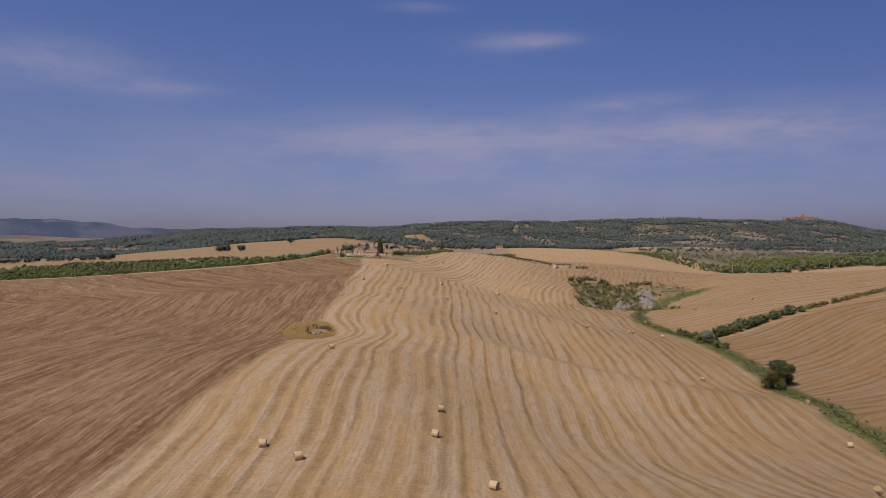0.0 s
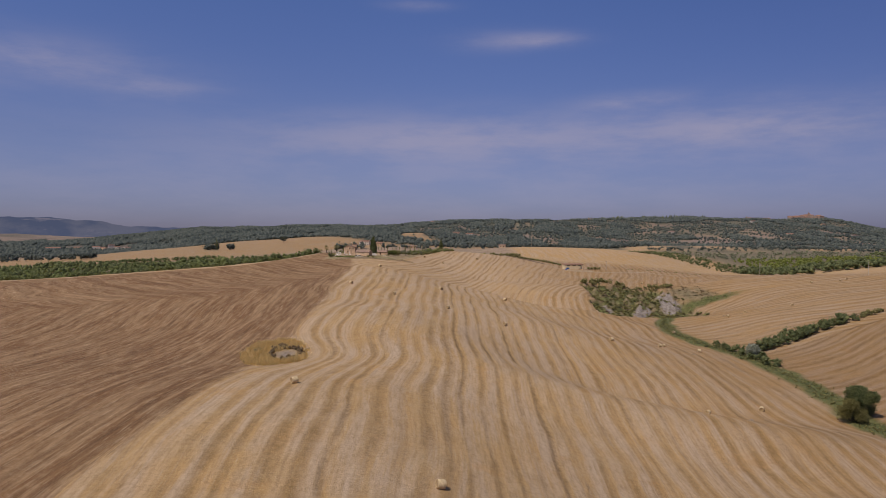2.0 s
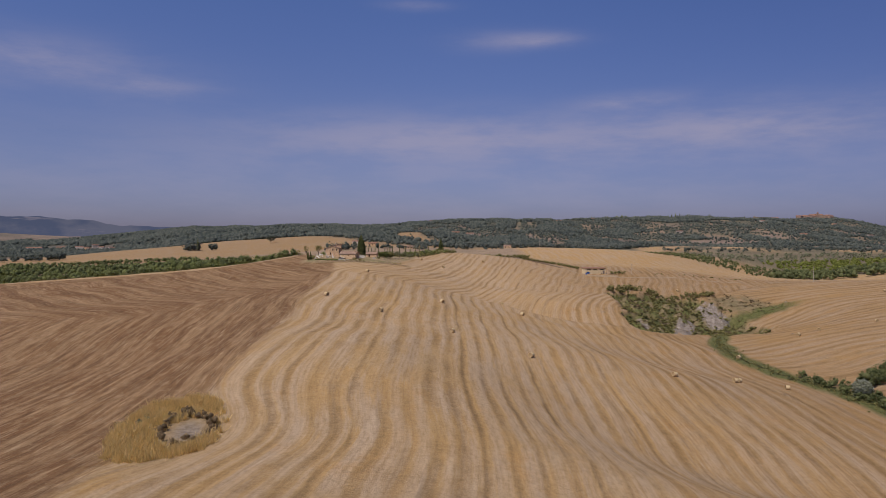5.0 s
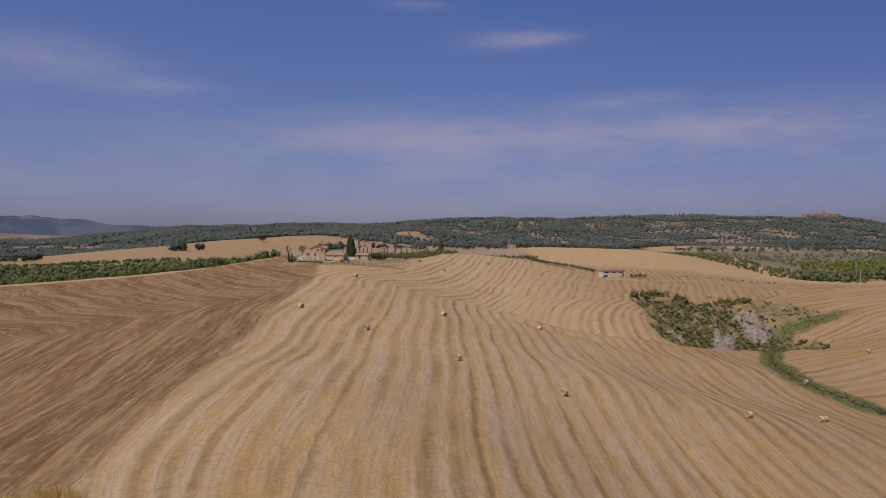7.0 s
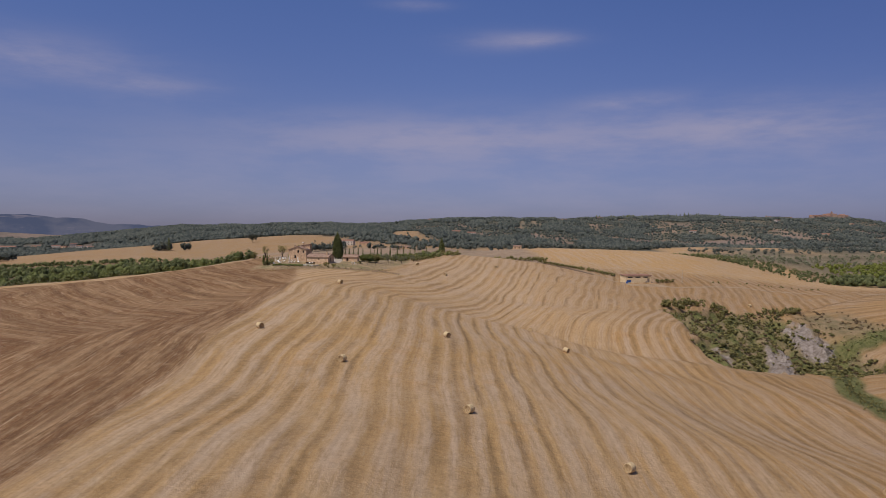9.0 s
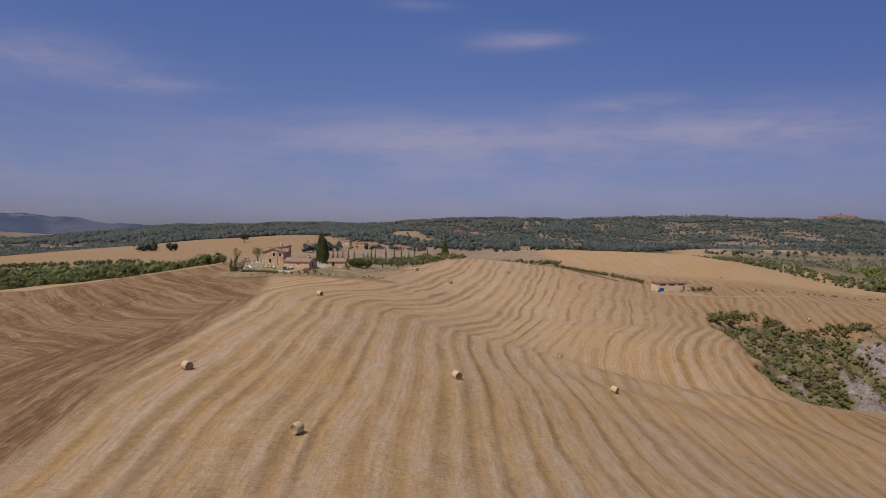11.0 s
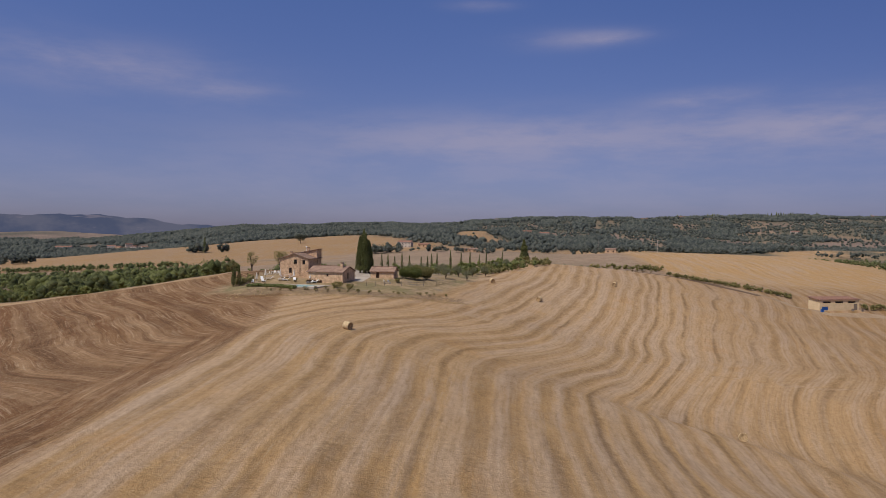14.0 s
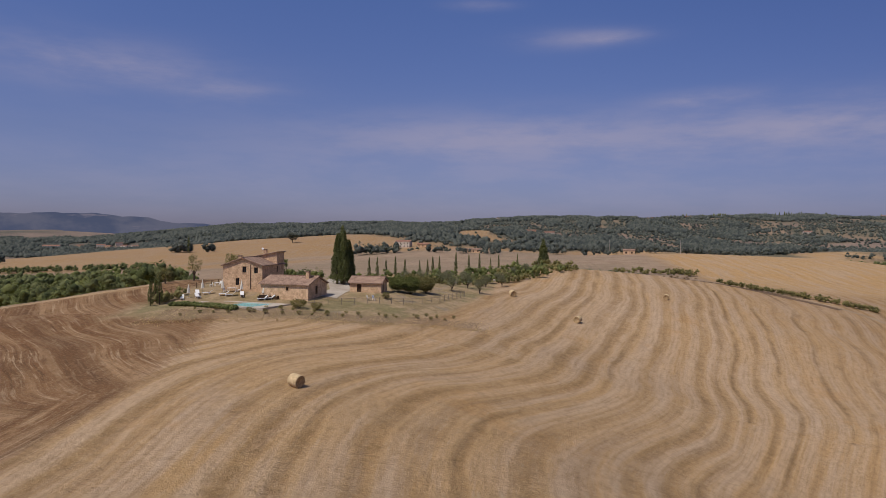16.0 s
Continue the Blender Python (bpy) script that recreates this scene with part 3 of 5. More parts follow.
def box(bm, x0, y0, z0, x1, y1, z1, m=None):
    vs = [bm.verts.new((m @ Vector(p)) if m else p) for p in
          [(x0, y0, z0), (x1, y0, z0), (x1, y1, z0), (x0, y1, z0), (x0, y0, z1), (x1, y0, z1), (x1, y1, z1), (x0, y1, z1)]]
    for f in ((3, 2, 1, 0), (4, 5, 6, 7), (0, 1, 5, 4), (1, 2, 6, 5), (2, 3, 7, 6), (3, 0, 4, 7)):
        bm.faces.new([vs[i] for i in f])


def prism(bm, outline, depth, m):
    """A flat outline in x and z, extruded along y."""
    a = [bm.verts.new(m @ Vector((x, 0, z))) for x, z in outline]
    b = [bm.verts.new(m @ Vector((x, depth, z))) for x, z in outline]
    n = len(outline)
    bm.faces.new(a)
    bm.faces.new(list(reversed(b)))
    for i in range(n):
        bm.faces.new((a[i], b[i], b[(i + 1) % n], a[(i + 1) % n]))


def pillar(bm, x, y, z0, z1, r0, r1, n=8, lean=(0, 0)):
    ring = lambda z, r, dx, dy: [bm.verts.new((x + dx + r * math.cos(math.tau * i / n), y + dy + r * math.sin(math.tau * i / n), z)) for i in range(n)]
    a, b = ring(z0, r0, 0, 0), ring(z1, r1, *lean)
    for i in range(n):
        bm.faces.new((a[i], a[(i + 1) % n], b[(i + 1) % n], b[i]))
    bm.faces.new(list(reversed(a)))
    bm.faces.new(b)


def on(x, y, dz=0.0, turn=0.0, size=1.0):
    """A pose that stands on the land."""
    return pose(x, y, height(x, y) + dz, 0, 0, turn) @ Matrix.Diagonal((size, size, size, 1))


# ---- materials of things ----
straw_side = grain_material("bale_straw", (0.42, 0.30, 0.16), (0.64, 0.49, 0.29), 9, 2, relief=0.03)
straw_end = grain_material("bale_end_straw", (0.27, 0.18, 0.09), (0.46, 0.33, 0.18), 12, 3, relief=0.04)
stone = grain_material("honey_stone", (0.40, 0.25, 0.145), (0.74, 0.51, 0.325), 4.0, 1.3, relief=0.05, local=False)
stone_pale = grain_material("pale_rubble_stone", (0.42, 0.27, 0.158), (0.74, 0.525, 0.335), 4.0, 1.3, relief=0.05, local=False)
plaster = grain_material("cream_plaster", (0.60, 0.46, 0.27), (0.72, 0.57, 0.36), 3, 0.6, local=False)
old_brick = grain_material("old_brick", (0.26, 0.175, 0.13), (0.40, 0.28, 0.21), 2, 0.2, local=False)
whitewash = grain_material("pale_render", (0.50, 0.42, 0.34), (0.62, 0.54, 0.45), 2, 0.4, local=False)


def tile_material(name, dark, light):
    """Rows of barrel tiles running down the slope."""
    k = Nodes(name, 0.85)
    at = k.place(local=True)
    fac = k.span(k.calc("ADD", k.calc("MULTIPLY", k.noise(4.0, 4, 0.6, at), 0.6), k.calc("MULTIPLY", k.noise(0.7, 3, 0.5, at), 0.4)), 0.35, 0.65)
    w = k.add("TexWave", wave_type="BANDS", bands_direction="DIAGONAL")
    w.inputs["Scale"].default_value = 2.2
    k.put(w.inputs["Vector"], at)
    k.bump(k.calc("ADD", w.outputs["Fac"], k.noise(6, 3, 0.6, at)), 0.06, 0.6)
    return k.base(k.mix(fac, dark, light))


tiles = tile_material("weathered_terracotta", (0.20, 0.125, 0.09), (0.40, 0.27, 0.195))
tiles_red = tile_material("red_terracotta", (0.22, 0.115, 0.08), (0.34, 0.19, 0.13))
dark_wood = grain_material("dark_brown_wood", (0.05, 0.030, 0.018), (0.10, 0.06, 0.035), 8, 1)
pane_mat = Nodes("window_glass", 0.12).base((0.02, 0.022, 0.025))
white_paint = grain_material("white_paint", (0.70, 0.69, 0.66), (0.80, 0.79, 0.77), 5, 1, rough=0.5)
canvas = grain_material("cream_canvas", (0.62, 0.57, 0.48), (0.74, 0.70, 0.62), 6, 1)
blue_sheet = grain_material("blue_sheet", (0.02, 0.07, 0.24), (0.04, 0.13, 0.38), 4, 1, rough=0.5)
grey_wood = grain_material("weathered_grey_wood", (0.17, 0.13, 0.10), (0.30, 0.25, 0.20), 8, 1)
bark = grain_material("bark", (0.07, 0.05, 0.035), (0.15, 0.11, 0.08), 5, 1)
concrete = grain_material("pale_paving", (0.40, 0.33, 0.26), (0.52, 0.45, 0.37), 4, 0.7)
iron = grain_material("rusty_iron", (0.08, 0.05, 0.035), (0.16, 0.10, 0.07), 6, 1, rough=0.6)
cypress_leaf = leaf_material("cypress_leaf", (0.088, 0.102, 0.044), (0.225, 0.24, 0.10))
tree_leaf = leaf_material("broad_leaf", (0.105, 0.125, 0.042), (0.245, 0.262, 0.098))
olive_leaf = leaf_material("olive_leaf", (0.14, 0.145, 0.092), (0.29, 0.29, 0.195))
dry_leaf = leaf_material("drying_leaf", (0.16, 0.145, 0.062), (0.34, 0.305, 0.135))
wood_leaf = leaf_material("thicket_leaf", (0.082, 0.098, 0.042), (0.215, 0.228, 0.098))
grey_leaf = leaf_material("silver_grey_leaf", (0.24, 0.25, 0.20), (0.42, 0.43, 0.36))
scrub_leaf = leaf_material("scrub_leaf", (0.125, 0.116, 0.046), (0.30, 0.262, 0.105))
brown_leaf = leaf_material("brown_scrub", (0.135, 0.095, 0.058), (0.265, 0.19, 0.115))
reed_leaf = leaf_material("yellow_green_leaf", (0.13, 0.15, 0.032), (0.26, 0.275, 0.07))
dry_grass = leaf_material("dry_grass", (0.47, 0.33, 0.15), (0.76, 0.57, 0.29))


# ---- plants ----
def ico(level):
    bm = bmesh.new()
    bmesh.ops.create_icosphere(bm, subdivisions=level, radius=1.0)
    v = np.array([q.co[:] for q in bm.verts])
    f = np.array([[q.index for q in p.verts] for p in bm.faces])
    bm.free()
    return v, f


ICO1 = ico(1)
TUFT = (np.array([(1, 0, 0), (0, 1, 0), (-1, 0, 0), (0, -1, 0), (0, 0, 1), (0, 0, -1)], float),
        np.array([(0, 1, 4), (1, 2, 4), (2, 3, 4), (3, 0, 4), (1, 0, 5), (2, 1, 5), (3, 2, 5), (0, 3, 5)]))

TENT = (TUFT[0][[0, 1, 2, 3, 4]] - np.array([0, 0, 0.3]), TUFT[1][:4])


def spray(n=8, seed=9):
    """A tuft of leaves: small triangles that point every way."""
    r = np.random.default_rng(seed)
    c = r.normal(size=(n, 3))
    c = c / np.linalg.norm(c, axis=1)[:, None] * r.uniform(0.25, 0.75, (n, 1))
    v = c[:, None] + r.normal(0, 0.42, (n, 3, 3))
    return v.reshape(-1, 3), np.arange(3 * n).reshape(n, 3)


SPRAY = spray()


def dome(n=6):
    """A rounded crown, closed all round but for its foot."""
    v = [(0.72 * math.cos(math.tau * i / n), 0.72 * math.sin(math.tau * i / n), -0.62) for i in range(n)]
    v += [(math.cos(math.tau * (i + 0.5) / n), math.sin(math.tau * (i + 0.5) / n), 0.08) for i in range(n)] + [(0, 0, 0.92)]
    f = []
    for i in range(n):
        j = (i + 1) % n
        f += [(i, j, n + i), (j, n + j, n + i), (n + i, n + j, 2 * n)]
    return np.array(v), np.array(f)


DOME_LOW, DOME_FAR = dome(5), dome(4)


def clump_arrays(centres, radii, seed=0, rough=0.3, shape=ICO1, squash=1.0):
    """Corners and faces of many uneven leafy clumps."""
    r = np.random.default_rng(seed)
    v0, f0 = shape
    n = len(centres)
    radii = np.asarray(radii, float).reshape(n, -1)
    if radii.shape[1] == 1:
        radii = np.concatenate([radii, radii, radii * squash], 1)
    wob = 1 + r.uniform(-rough, rough, (n, len(v0), 1))
    turn = r.uniform(0, math.tau, n)
    c, s = np.cos(turn)[:, None], np.sin(turn)[:, None]
    v = v0[None] * wob
    v = np.stack([v[..., 0] * c - v[..., 1] * s, v[..., 0] * s + v[..., 1] * c, v[..., 2]], -1) * radii[:, None]
    v = v + np.asarray(centres)[:, None]
    f = f0[None] + (np.arange(n) * len(v0))[:, None, None]
    return v.reshape(-1, 3), f.reshape(-1, 3)


def clumps(name, centres, radii, material, seed=0, rough=0.3, shape=ICO1, squash=1.0, smooth=False):
    """Many uneven leafy clumps joined into one mesh."""
    v, f = clump_arrays(centres, radii, seed, rough, shape, squash)
    me = quick_mesh(name, v, f, smooth)
    me.materials.append(material)
    return me


def cypress(label, m, tall, wide, seed, count=420, group=""):
    """A flame-shaped evergreen: a trunk and a crown of tight upright clumps."""
    r = np.random.default_rng(seed)
    t = thing("cypress_tree", m, label, "tree", group)
    bm = bmesh.new()
    pillar(bm, 0, 0, -0.3, tall * 0.8, wide * 0.09 + 0.05, 0.04, 7)
    part("trunk", bm, bark, t)
    h = r.uniform(0.05, 1.0, count) ** 0.9
    girth = wide / 2 * np.minimum(1, (h / 0.10) ** 0.6) * np.clip(1.06 - h ** 2.2, 0.04, 1) * (1 + 0.12 * np.sin(h * 17 + seed))
    a = r.uniform(0, math.tau, count)
    d = girth * np.sqrt(r.uniform(0.25, 1.0, count))
    c = np.stack([d * np.cos(a), d * np.sin(a), h * tall], -1)
    s = r.uniform(0.6, 1.25, count) * wide * (0.15 if count < 600 else 0.11)
    hang("crown", clumps("crown", c, np.stack([s, s, s * 2.1], -1), cypress_leaf, seed, 0.25, SPRAY), cypress_leaf, t)
    return t


def tree(name, label, m, tall, wide, leaf, seed, count=200, bare=0.28, group="", fine=1.0, category="tree"):
    """A broad tree: a tapered trunk, limbs and an uneven crown of many clumps with gaps."""
    r = np.random.default_rng(seed)
    t = thing(name, m, label, category, group)
    bm = bmesh.new()
    girth = tall * 0.028 + 0.04
    pillar(bm, 0, 0, -0.3, tall * (bare + 0.15), girth, girth * 0.6, 8)
    part("trunk", bm, bark, t)
    lobes = []
    for i in range(6):
        a = math.tau * i / 6 + r.uniform(-0.4, 0.4)
        reach, up = wide * r.uniform(0.2, 0.36), tall * r.uniform(bare + 0.15, 0.86)
        lobes.append((reach * math.cos(a), reach * math.sin(a), up, wide * r.uniform(0.17, 0.29)))
        bm = bmesh.new()
        pillar(bm, 0, 0, tall * bare * 0.8, up, girth * 0.45, girth * 0.12, 5, (reach * math.cos(a), reach * math.sin(a)))
        part("limb", bm, bark, t)
    lobes.append((0, 0, tall * 0.80, wide * 0.24))
    count *= 4
    pts, rad = [], []
    for i in range(count):
        lx, ly, lz, lr = lobes[r.integers(len(lobes))]
        v = r.normal(size=3)
        v = v / np.linalg.norm(v) * lr * r.uniform(0.55, 1.08)
        pts.append((lx + v[0], ly + v[1], max(tall * bare * 0.8, min(lz + v[2] * 0.85, tall))))
        rad.append(wide * r.uniform(0.03, 0.075) * fine)
    hang("crown", clumps("crown", pts, rad, leaf, seed, 0.25, SPRAY), leaf, t)
    return t


def shrub(name, label, m, tall, wide, leaf, seed, count=70, group="", category="bush"):
    r = np.random.default_rng(seed)
    t = thing(name, m, label, category, group)
    bm = bmesh.new()
    for i in range(3):
        pillar(bm, 0, 0, -0.15, tall * 0.6, 0.03 + tall * 0.01, 0.015, 5, (wide * 0.2 * math.cos(i * 2.1), wide * 0.2 * math.sin(i * 2.1)))
    part("stem", bm, bark, t)
    count *= 2
    v = r.normal(size=(count, 3))
    v = v / np.linalg.norm(v, axis=1)[:, None] * r.uniform(0.35, 1.0, (count, 1)) ** 0.5
    p = np.stack([v[:, 0] * wide / 2 * 0.85, v[:, 1] * wide / 2 * 0.85, tall * 0.5 + v[:, 2] * tall * 0.42], -1)
    hang("crown", clumps("crown", p, r.uniform(0.05, 0.12, count) * (wide + tall) * 0.5, leaf, seed, 0.25, SPRAY), leaf, t)
    return t


def beside(points, n, r, side):
    """n places scattered along a line of points, up to so far to its sides."""
    p = np.array(points, float)
    seg = np.hypot(*np.diff(p, axis=0).T)
    at = r.uniform(0, seg.sum(), n)
    cum = np.concatenate([[0], np.cumsum(seg)])
    x, y = np.interp(at, cum, p[:, 0]), np.interp(at, cum, p[:, 1])
    i = np.clip(np.searchsorted(cum, at) - 1, 0, len(seg) - 1)
    d = np.diff(p, axis=0)[i] / seg[i][:, None]
    off = r.uniform(side[0], side[1], n)
    return x - d[:, 1] * off, y + d[:, 0] * off


def thicket(name, label, x, y, tall, leaf, seed, each=14, fine=1.0, category="hedge", cores=6, girth=1.0):
    """Bushes and trees grown into one another: every plant a few rounded heads with tufts of leaves standing out of them."""
    r = np.random.default_rng(seed)
    n = len(x)
    tall = np.broadcast_to(np.asarray(tall, float), (n,)) * r.uniform(0.65, 1.2, n)
    z0 = land(x, y)
    wide = tall * r.uniform(0.36, 0.55, n) * girth

    def strewn(count, low, high):
        v = r.normal(size=(n, count, 3))
        v = v / np.linalg.norm(v, axis=2)[..., None] * r.uniform(low, high, (n, count, 1))
        return np.stack([x[:, None] + v[..., 0] * wide[:, None], y[:, None] + v[..., 1] * wide[:, None],
                         z0[:, None] + tall[:, None] * (0.5 + 0.42 * v[..., 2])], -1).reshape(-1, 3)

    heads = clump_arrays(strewn(cores, 0.35, 0.82), (tall[:, None] * r.uniform(0.34, 0.60, (n, cores)) / math.sqrt(cores) * girth).ravel(), seed, 0.28, DOME_LOW, 0.95 / girth)
    tufts = clump_arrays(strewn(each, 0.7, 1.08), (tall[:, None] * r.uniform(0.055, 0.12, (n, each)) * fine).ravel(), seed + 1, 0.25, SPRAY)
    me = quick_mesh(name, np.concatenate([heads[0], tufts[0]]), np.concatenate([heads[1], tufts[1] + len(heads[0])]))
    me.materials.append(leaf)
    return tagged(new(name, me), label, category, kind="stuff")


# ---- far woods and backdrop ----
# distance haze is painted into this leaf colour as a blue-grey tint
hazy_far_leaf = leaf_material("hazy_far_woodland_leaf", (0.078, 0.092, 0.086), (0.175, 0.188, 0.158), patch=0.010, fine=0.45)
r = np.random.default_rng(5)
cx, cy = r.uniform(-2600, 2400, 520000), r.uniform(1000, 3000, 520000)
chance = woodland(cx, cy) * (0.38 + 0.08 * ripple(cx, cy, 220, 58))
town = (abs(cx - 1385) < 78) & (abs(cy - 2680) < 90) | (abs(cx - 1150) < 60) & (abs(cy - 2580) < 60)
keep = (r.uniform(0, 1, len(cx)) < chance) & ~town & (cy < 2720) & (cx > -0.80 * cy - 60) & (cx < 0.66 * cy + 60)
fx, fy = cx[keep], cy[keep]
rad = r.uniform(1.9, 4.2, len(fx)) * (1 + 0.35 * step(fy, 1300, 2200)) * (1 + 0.25 * ripple(fx, fy, 150, 57))
woods = new("woods", clumps("woods", np.stack([fx, fy, land(fx, fy) + rad * 0.7], -1), rad, hazy_far_leaf, 6, 0.25, DOME_FAR, 0.95, True))
tagged(woods, "dark green mixed woodland covering the far ridge", "woods", kind="stuff")
keep = (r.uniform(0, 1, len(cx)) < 0.13 * meadow(cx, cy) * step(cy, 1150, 1300) + 0.03 * step(cy, 1400, 1600) * step(cx, -900, -700)) & (abs(cx) < 0.85 * cy + 150) & (woodland(cx, cy) < 0.3) & (cy < 3100)
fx, fy = cx[keep], cy[keep]
rad = r.uniform(1.6, 3.4, len(fx))
loose = new("scattered_trees", clumps("scattered_trees", np.stack([fx, fy, land(fx, fy) + rad * 0.7], -1), rad, hazy_far_leaf, 7, 0.25, DOME_FAR, 0.95, True))
tagged(loose, "scattered trees and olives on the far slopes", "trees", kind="stuff")

# cypresses on the skyline
kx, ky = r.uniform(540, 1330, 120), r.uniform(2600, 2690, 120)
kx = np.where(r.uniform(0, 1, 120) < 0.7, r.uniform(540, 900, 120), kx)
kh = r.uniform(4, 9, 120)
rows_far = new("skyline_cypresses", clumps("skyline_cypresses", np.stack([kx, ky, land(kx, ky) + kh], -1), np.stack([kh * 0.22, kh * 0.22, kh], -1), cypress_leaf, 8, 0.2, ICO1))
tagged(rows_far, "dark cypresses standing up from the far ridge", "trees", kind="stuff")

# aerial haze painted as a blue glow; these hills take no light themselves
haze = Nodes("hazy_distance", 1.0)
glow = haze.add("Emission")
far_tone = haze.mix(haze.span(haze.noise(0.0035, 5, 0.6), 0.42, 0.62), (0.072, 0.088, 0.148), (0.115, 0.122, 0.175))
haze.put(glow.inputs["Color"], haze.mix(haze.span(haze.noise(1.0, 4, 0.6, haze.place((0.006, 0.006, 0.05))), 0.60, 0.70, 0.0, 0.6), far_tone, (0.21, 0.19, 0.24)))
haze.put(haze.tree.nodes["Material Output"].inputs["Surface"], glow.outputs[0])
az = np.radians(np.linspace(-44, 46, 220))
dist = 4560.0
deg = np.degrees(az)
lift = 126 + 26 * np.exp(-((deg + 33) / 9) ** 2) + 10 * np.exp(-((deg + 30) / 2.5) ** 2) - 26 * step(deg, -26.5, -23.5) + 5 * np.exp(-((deg + 22.2) / 1.2) ** 2)
lift = lift - 18 * step(deg, -20, -12) - 12 * step(deg, 28, 33) + 3 * np.sin(deg * 2.1) + 2 * np.sin(deg * 5.3)
rings = []
for k_ring, (back_off, part_lift) in enumerate(((-260, -0.4), (-120, 0.45), (0, 1.0), (120, 0.8))):
    rings.append(np.stack([(dist + back_off) * np.sin(az), (dist + back_off) * np.cos(az), np.where(part_lift < 0, -60, 30 + (lift - 30) * part_lift)], -1))
ring = np.stack(rings)
ri = np.arange(ring.shape[0] * ring.shape[1]).reshape(ring.shape[:2])
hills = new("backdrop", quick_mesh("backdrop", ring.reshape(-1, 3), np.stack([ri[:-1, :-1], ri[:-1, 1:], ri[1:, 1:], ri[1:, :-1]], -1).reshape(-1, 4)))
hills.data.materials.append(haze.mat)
tagged(hills, "blue hazy hills on the horizon", "hills", kind="structure")


# ---- buildings ----
def holed_wall(bm, length, tall, thick, holes, m, inset=0.0):
    """A wall along x, with rectangular holes (u0, z0, u1, z1) that go through it."""
    us = sorted({inset, length - inset, *[h[0] for h in holes], *[h[2] for h in holes]})
    zs = sorted({0.0, tall, *[h[1] for h in holes], *[h[3] for h in holes]})
    for u0, u1 in zip(us, us[1:]):
        for z0, z1 in zip(zs, zs[1:]):
            mu, mz = (u0 + u1) / 2, (z0 + z1) / 2
            if not any(h[0] < mu < h[2] and h[1] < mz < h[3] for h in holes):
                box(bm, u0, 0, z0, u1, thick, z1, m)


def ring(bm, u0, z0, u1, z1, wide, y0, y1, m):
    """A rectangular frame in one piece."""
    loops = []
    for y in (y0, y1):
        for e in (0.0, wide):
            loops.append([bm.verts.new(m @ Vector(p)) for p in ((u0 + e, y, z0 + e), (u1 - e, y, z0 + e), (u1 - e, y, z1 - e), (u0 + e, y, z1 - e))])
    for i in range(4):
        j = (i + 1) % 4
        for a, b in ((0, 1), (1, 3), (3, 2), (2, 0)):
            bm.faces.new((loops[a][i], loops[a][j], loops[b][j], loops[b][i]))


def building(name, label, m, w, l, eave, ridge, wall, roof, openings, group="", category="house", deep=0.8, over=0.35):
    """A gabled building; its ridge runs along y, and openings are (side, u, z, width, height, kind)."""
    t = thing(name, m, label, category, group)
    sides = {"south": (pose(-w / 2, -l / 2, 0), w), "north": (pose(w / 2, l / 2, 0, 0, 0, 180), w),
             "east": (pose(w / 2, -l / 2, 0, 0, 0, 90), l), "west": (pose(-w / 2, l / 2, 0, 0, 0, -90), l)}
    for side, (sm, length) in sides.items():
        cuts = [(u, z, u + a, z + b) for s, u, z, a, b, kind in openings if s == side]
        bm = bmesh.new()
        inset = 0.402 if side in ("east", "west") else 0.0
        holed_wall(bm, length, eave, 0.4, cuts, sm, inset)
        box(bm, inset, 0, -deep, length - inset, 0.4, 0, sm)
        if side in ("south", "north"):
            prism(bm, [(0, eave), (length, eave), (length / 2, ridge)], 0.4, sm)
        bmesh.ops.remove_doubles(bm, verts=bm.verts, dist=0.001)
        part("wall", bm, wall, t)
        for s, u, z, a, b, kind in openings:
            if s != side:
                continue
            bm = bmesh.new()
            ring(bm, u, z, u + a, z + b, 0.08, 0.16, 0.24, sm)
            frame_part = part("window" if kind == "window" else "door", bm, dark_wood, t)
            bm = bmesh.new()
            box(bm, u + 0.083, 0.18, z + 0.083, u + a - 0.083, 0.22, z + b - 0.083, sm)
            part("pane" if kind == "window" else "leaf", bm, pane_mat if kind == "window" else dark_wood, frame_part)
            if kind == "window" and deep < 1:
                bm = bmesh.new()
                box(bm, u + a / 2 - 0.03, 0.145, z + 0.083, u + a / 2 + 0.03, 0.177, z + b - 0.083, sm)
                part("glazing_bar", bm, dark_wood, frame_part)
            if kind == "window":
                bm = bmesh.new()
                box(bm, u - 0.06, -0.05, z - 0.09, u + a + 0.06, 0.15, z - 0.003, sm)
                part("sill", bm, wall, frame_part)
    slope = math.hypot(w / 2, ridge - eave)
    run = w / 2 + over
    drop = (ridge - eave) / (w / 2)
    for sgn in (-1, 1):
        bm = bmesh.new()
        prism(bm, [(0.003 * sgn, ridge + 0.20), (sgn * run, ridge + 0.20 - run * drop), (sgn * run, ridge + 0.03 - run * drop), (0.003 * sgn, ridge + 0.03)],
              l + 2 * over, Matrix.Translation((0, -l / 2 - over, 0)))
        bmesh.ops.recalc_face_normals(bm, faces=bm.faces)
        part("roof", bm, roof, t)
    bm = bmesh.new()
    for i in range(int(l / 0.5)):
        box(bm, -0.13, -l / 2 - over + i * (l + 2 * over) / int(l / 0.5) + 0.01, ridge + 0.14, 0.13, -l / 2 - over + (i + 1) * (l + 2 * over) / int(l / 0.5) - 0.02, ridge + 0.29)
    part("ridge_tiles", bm, roof, t)
    return t


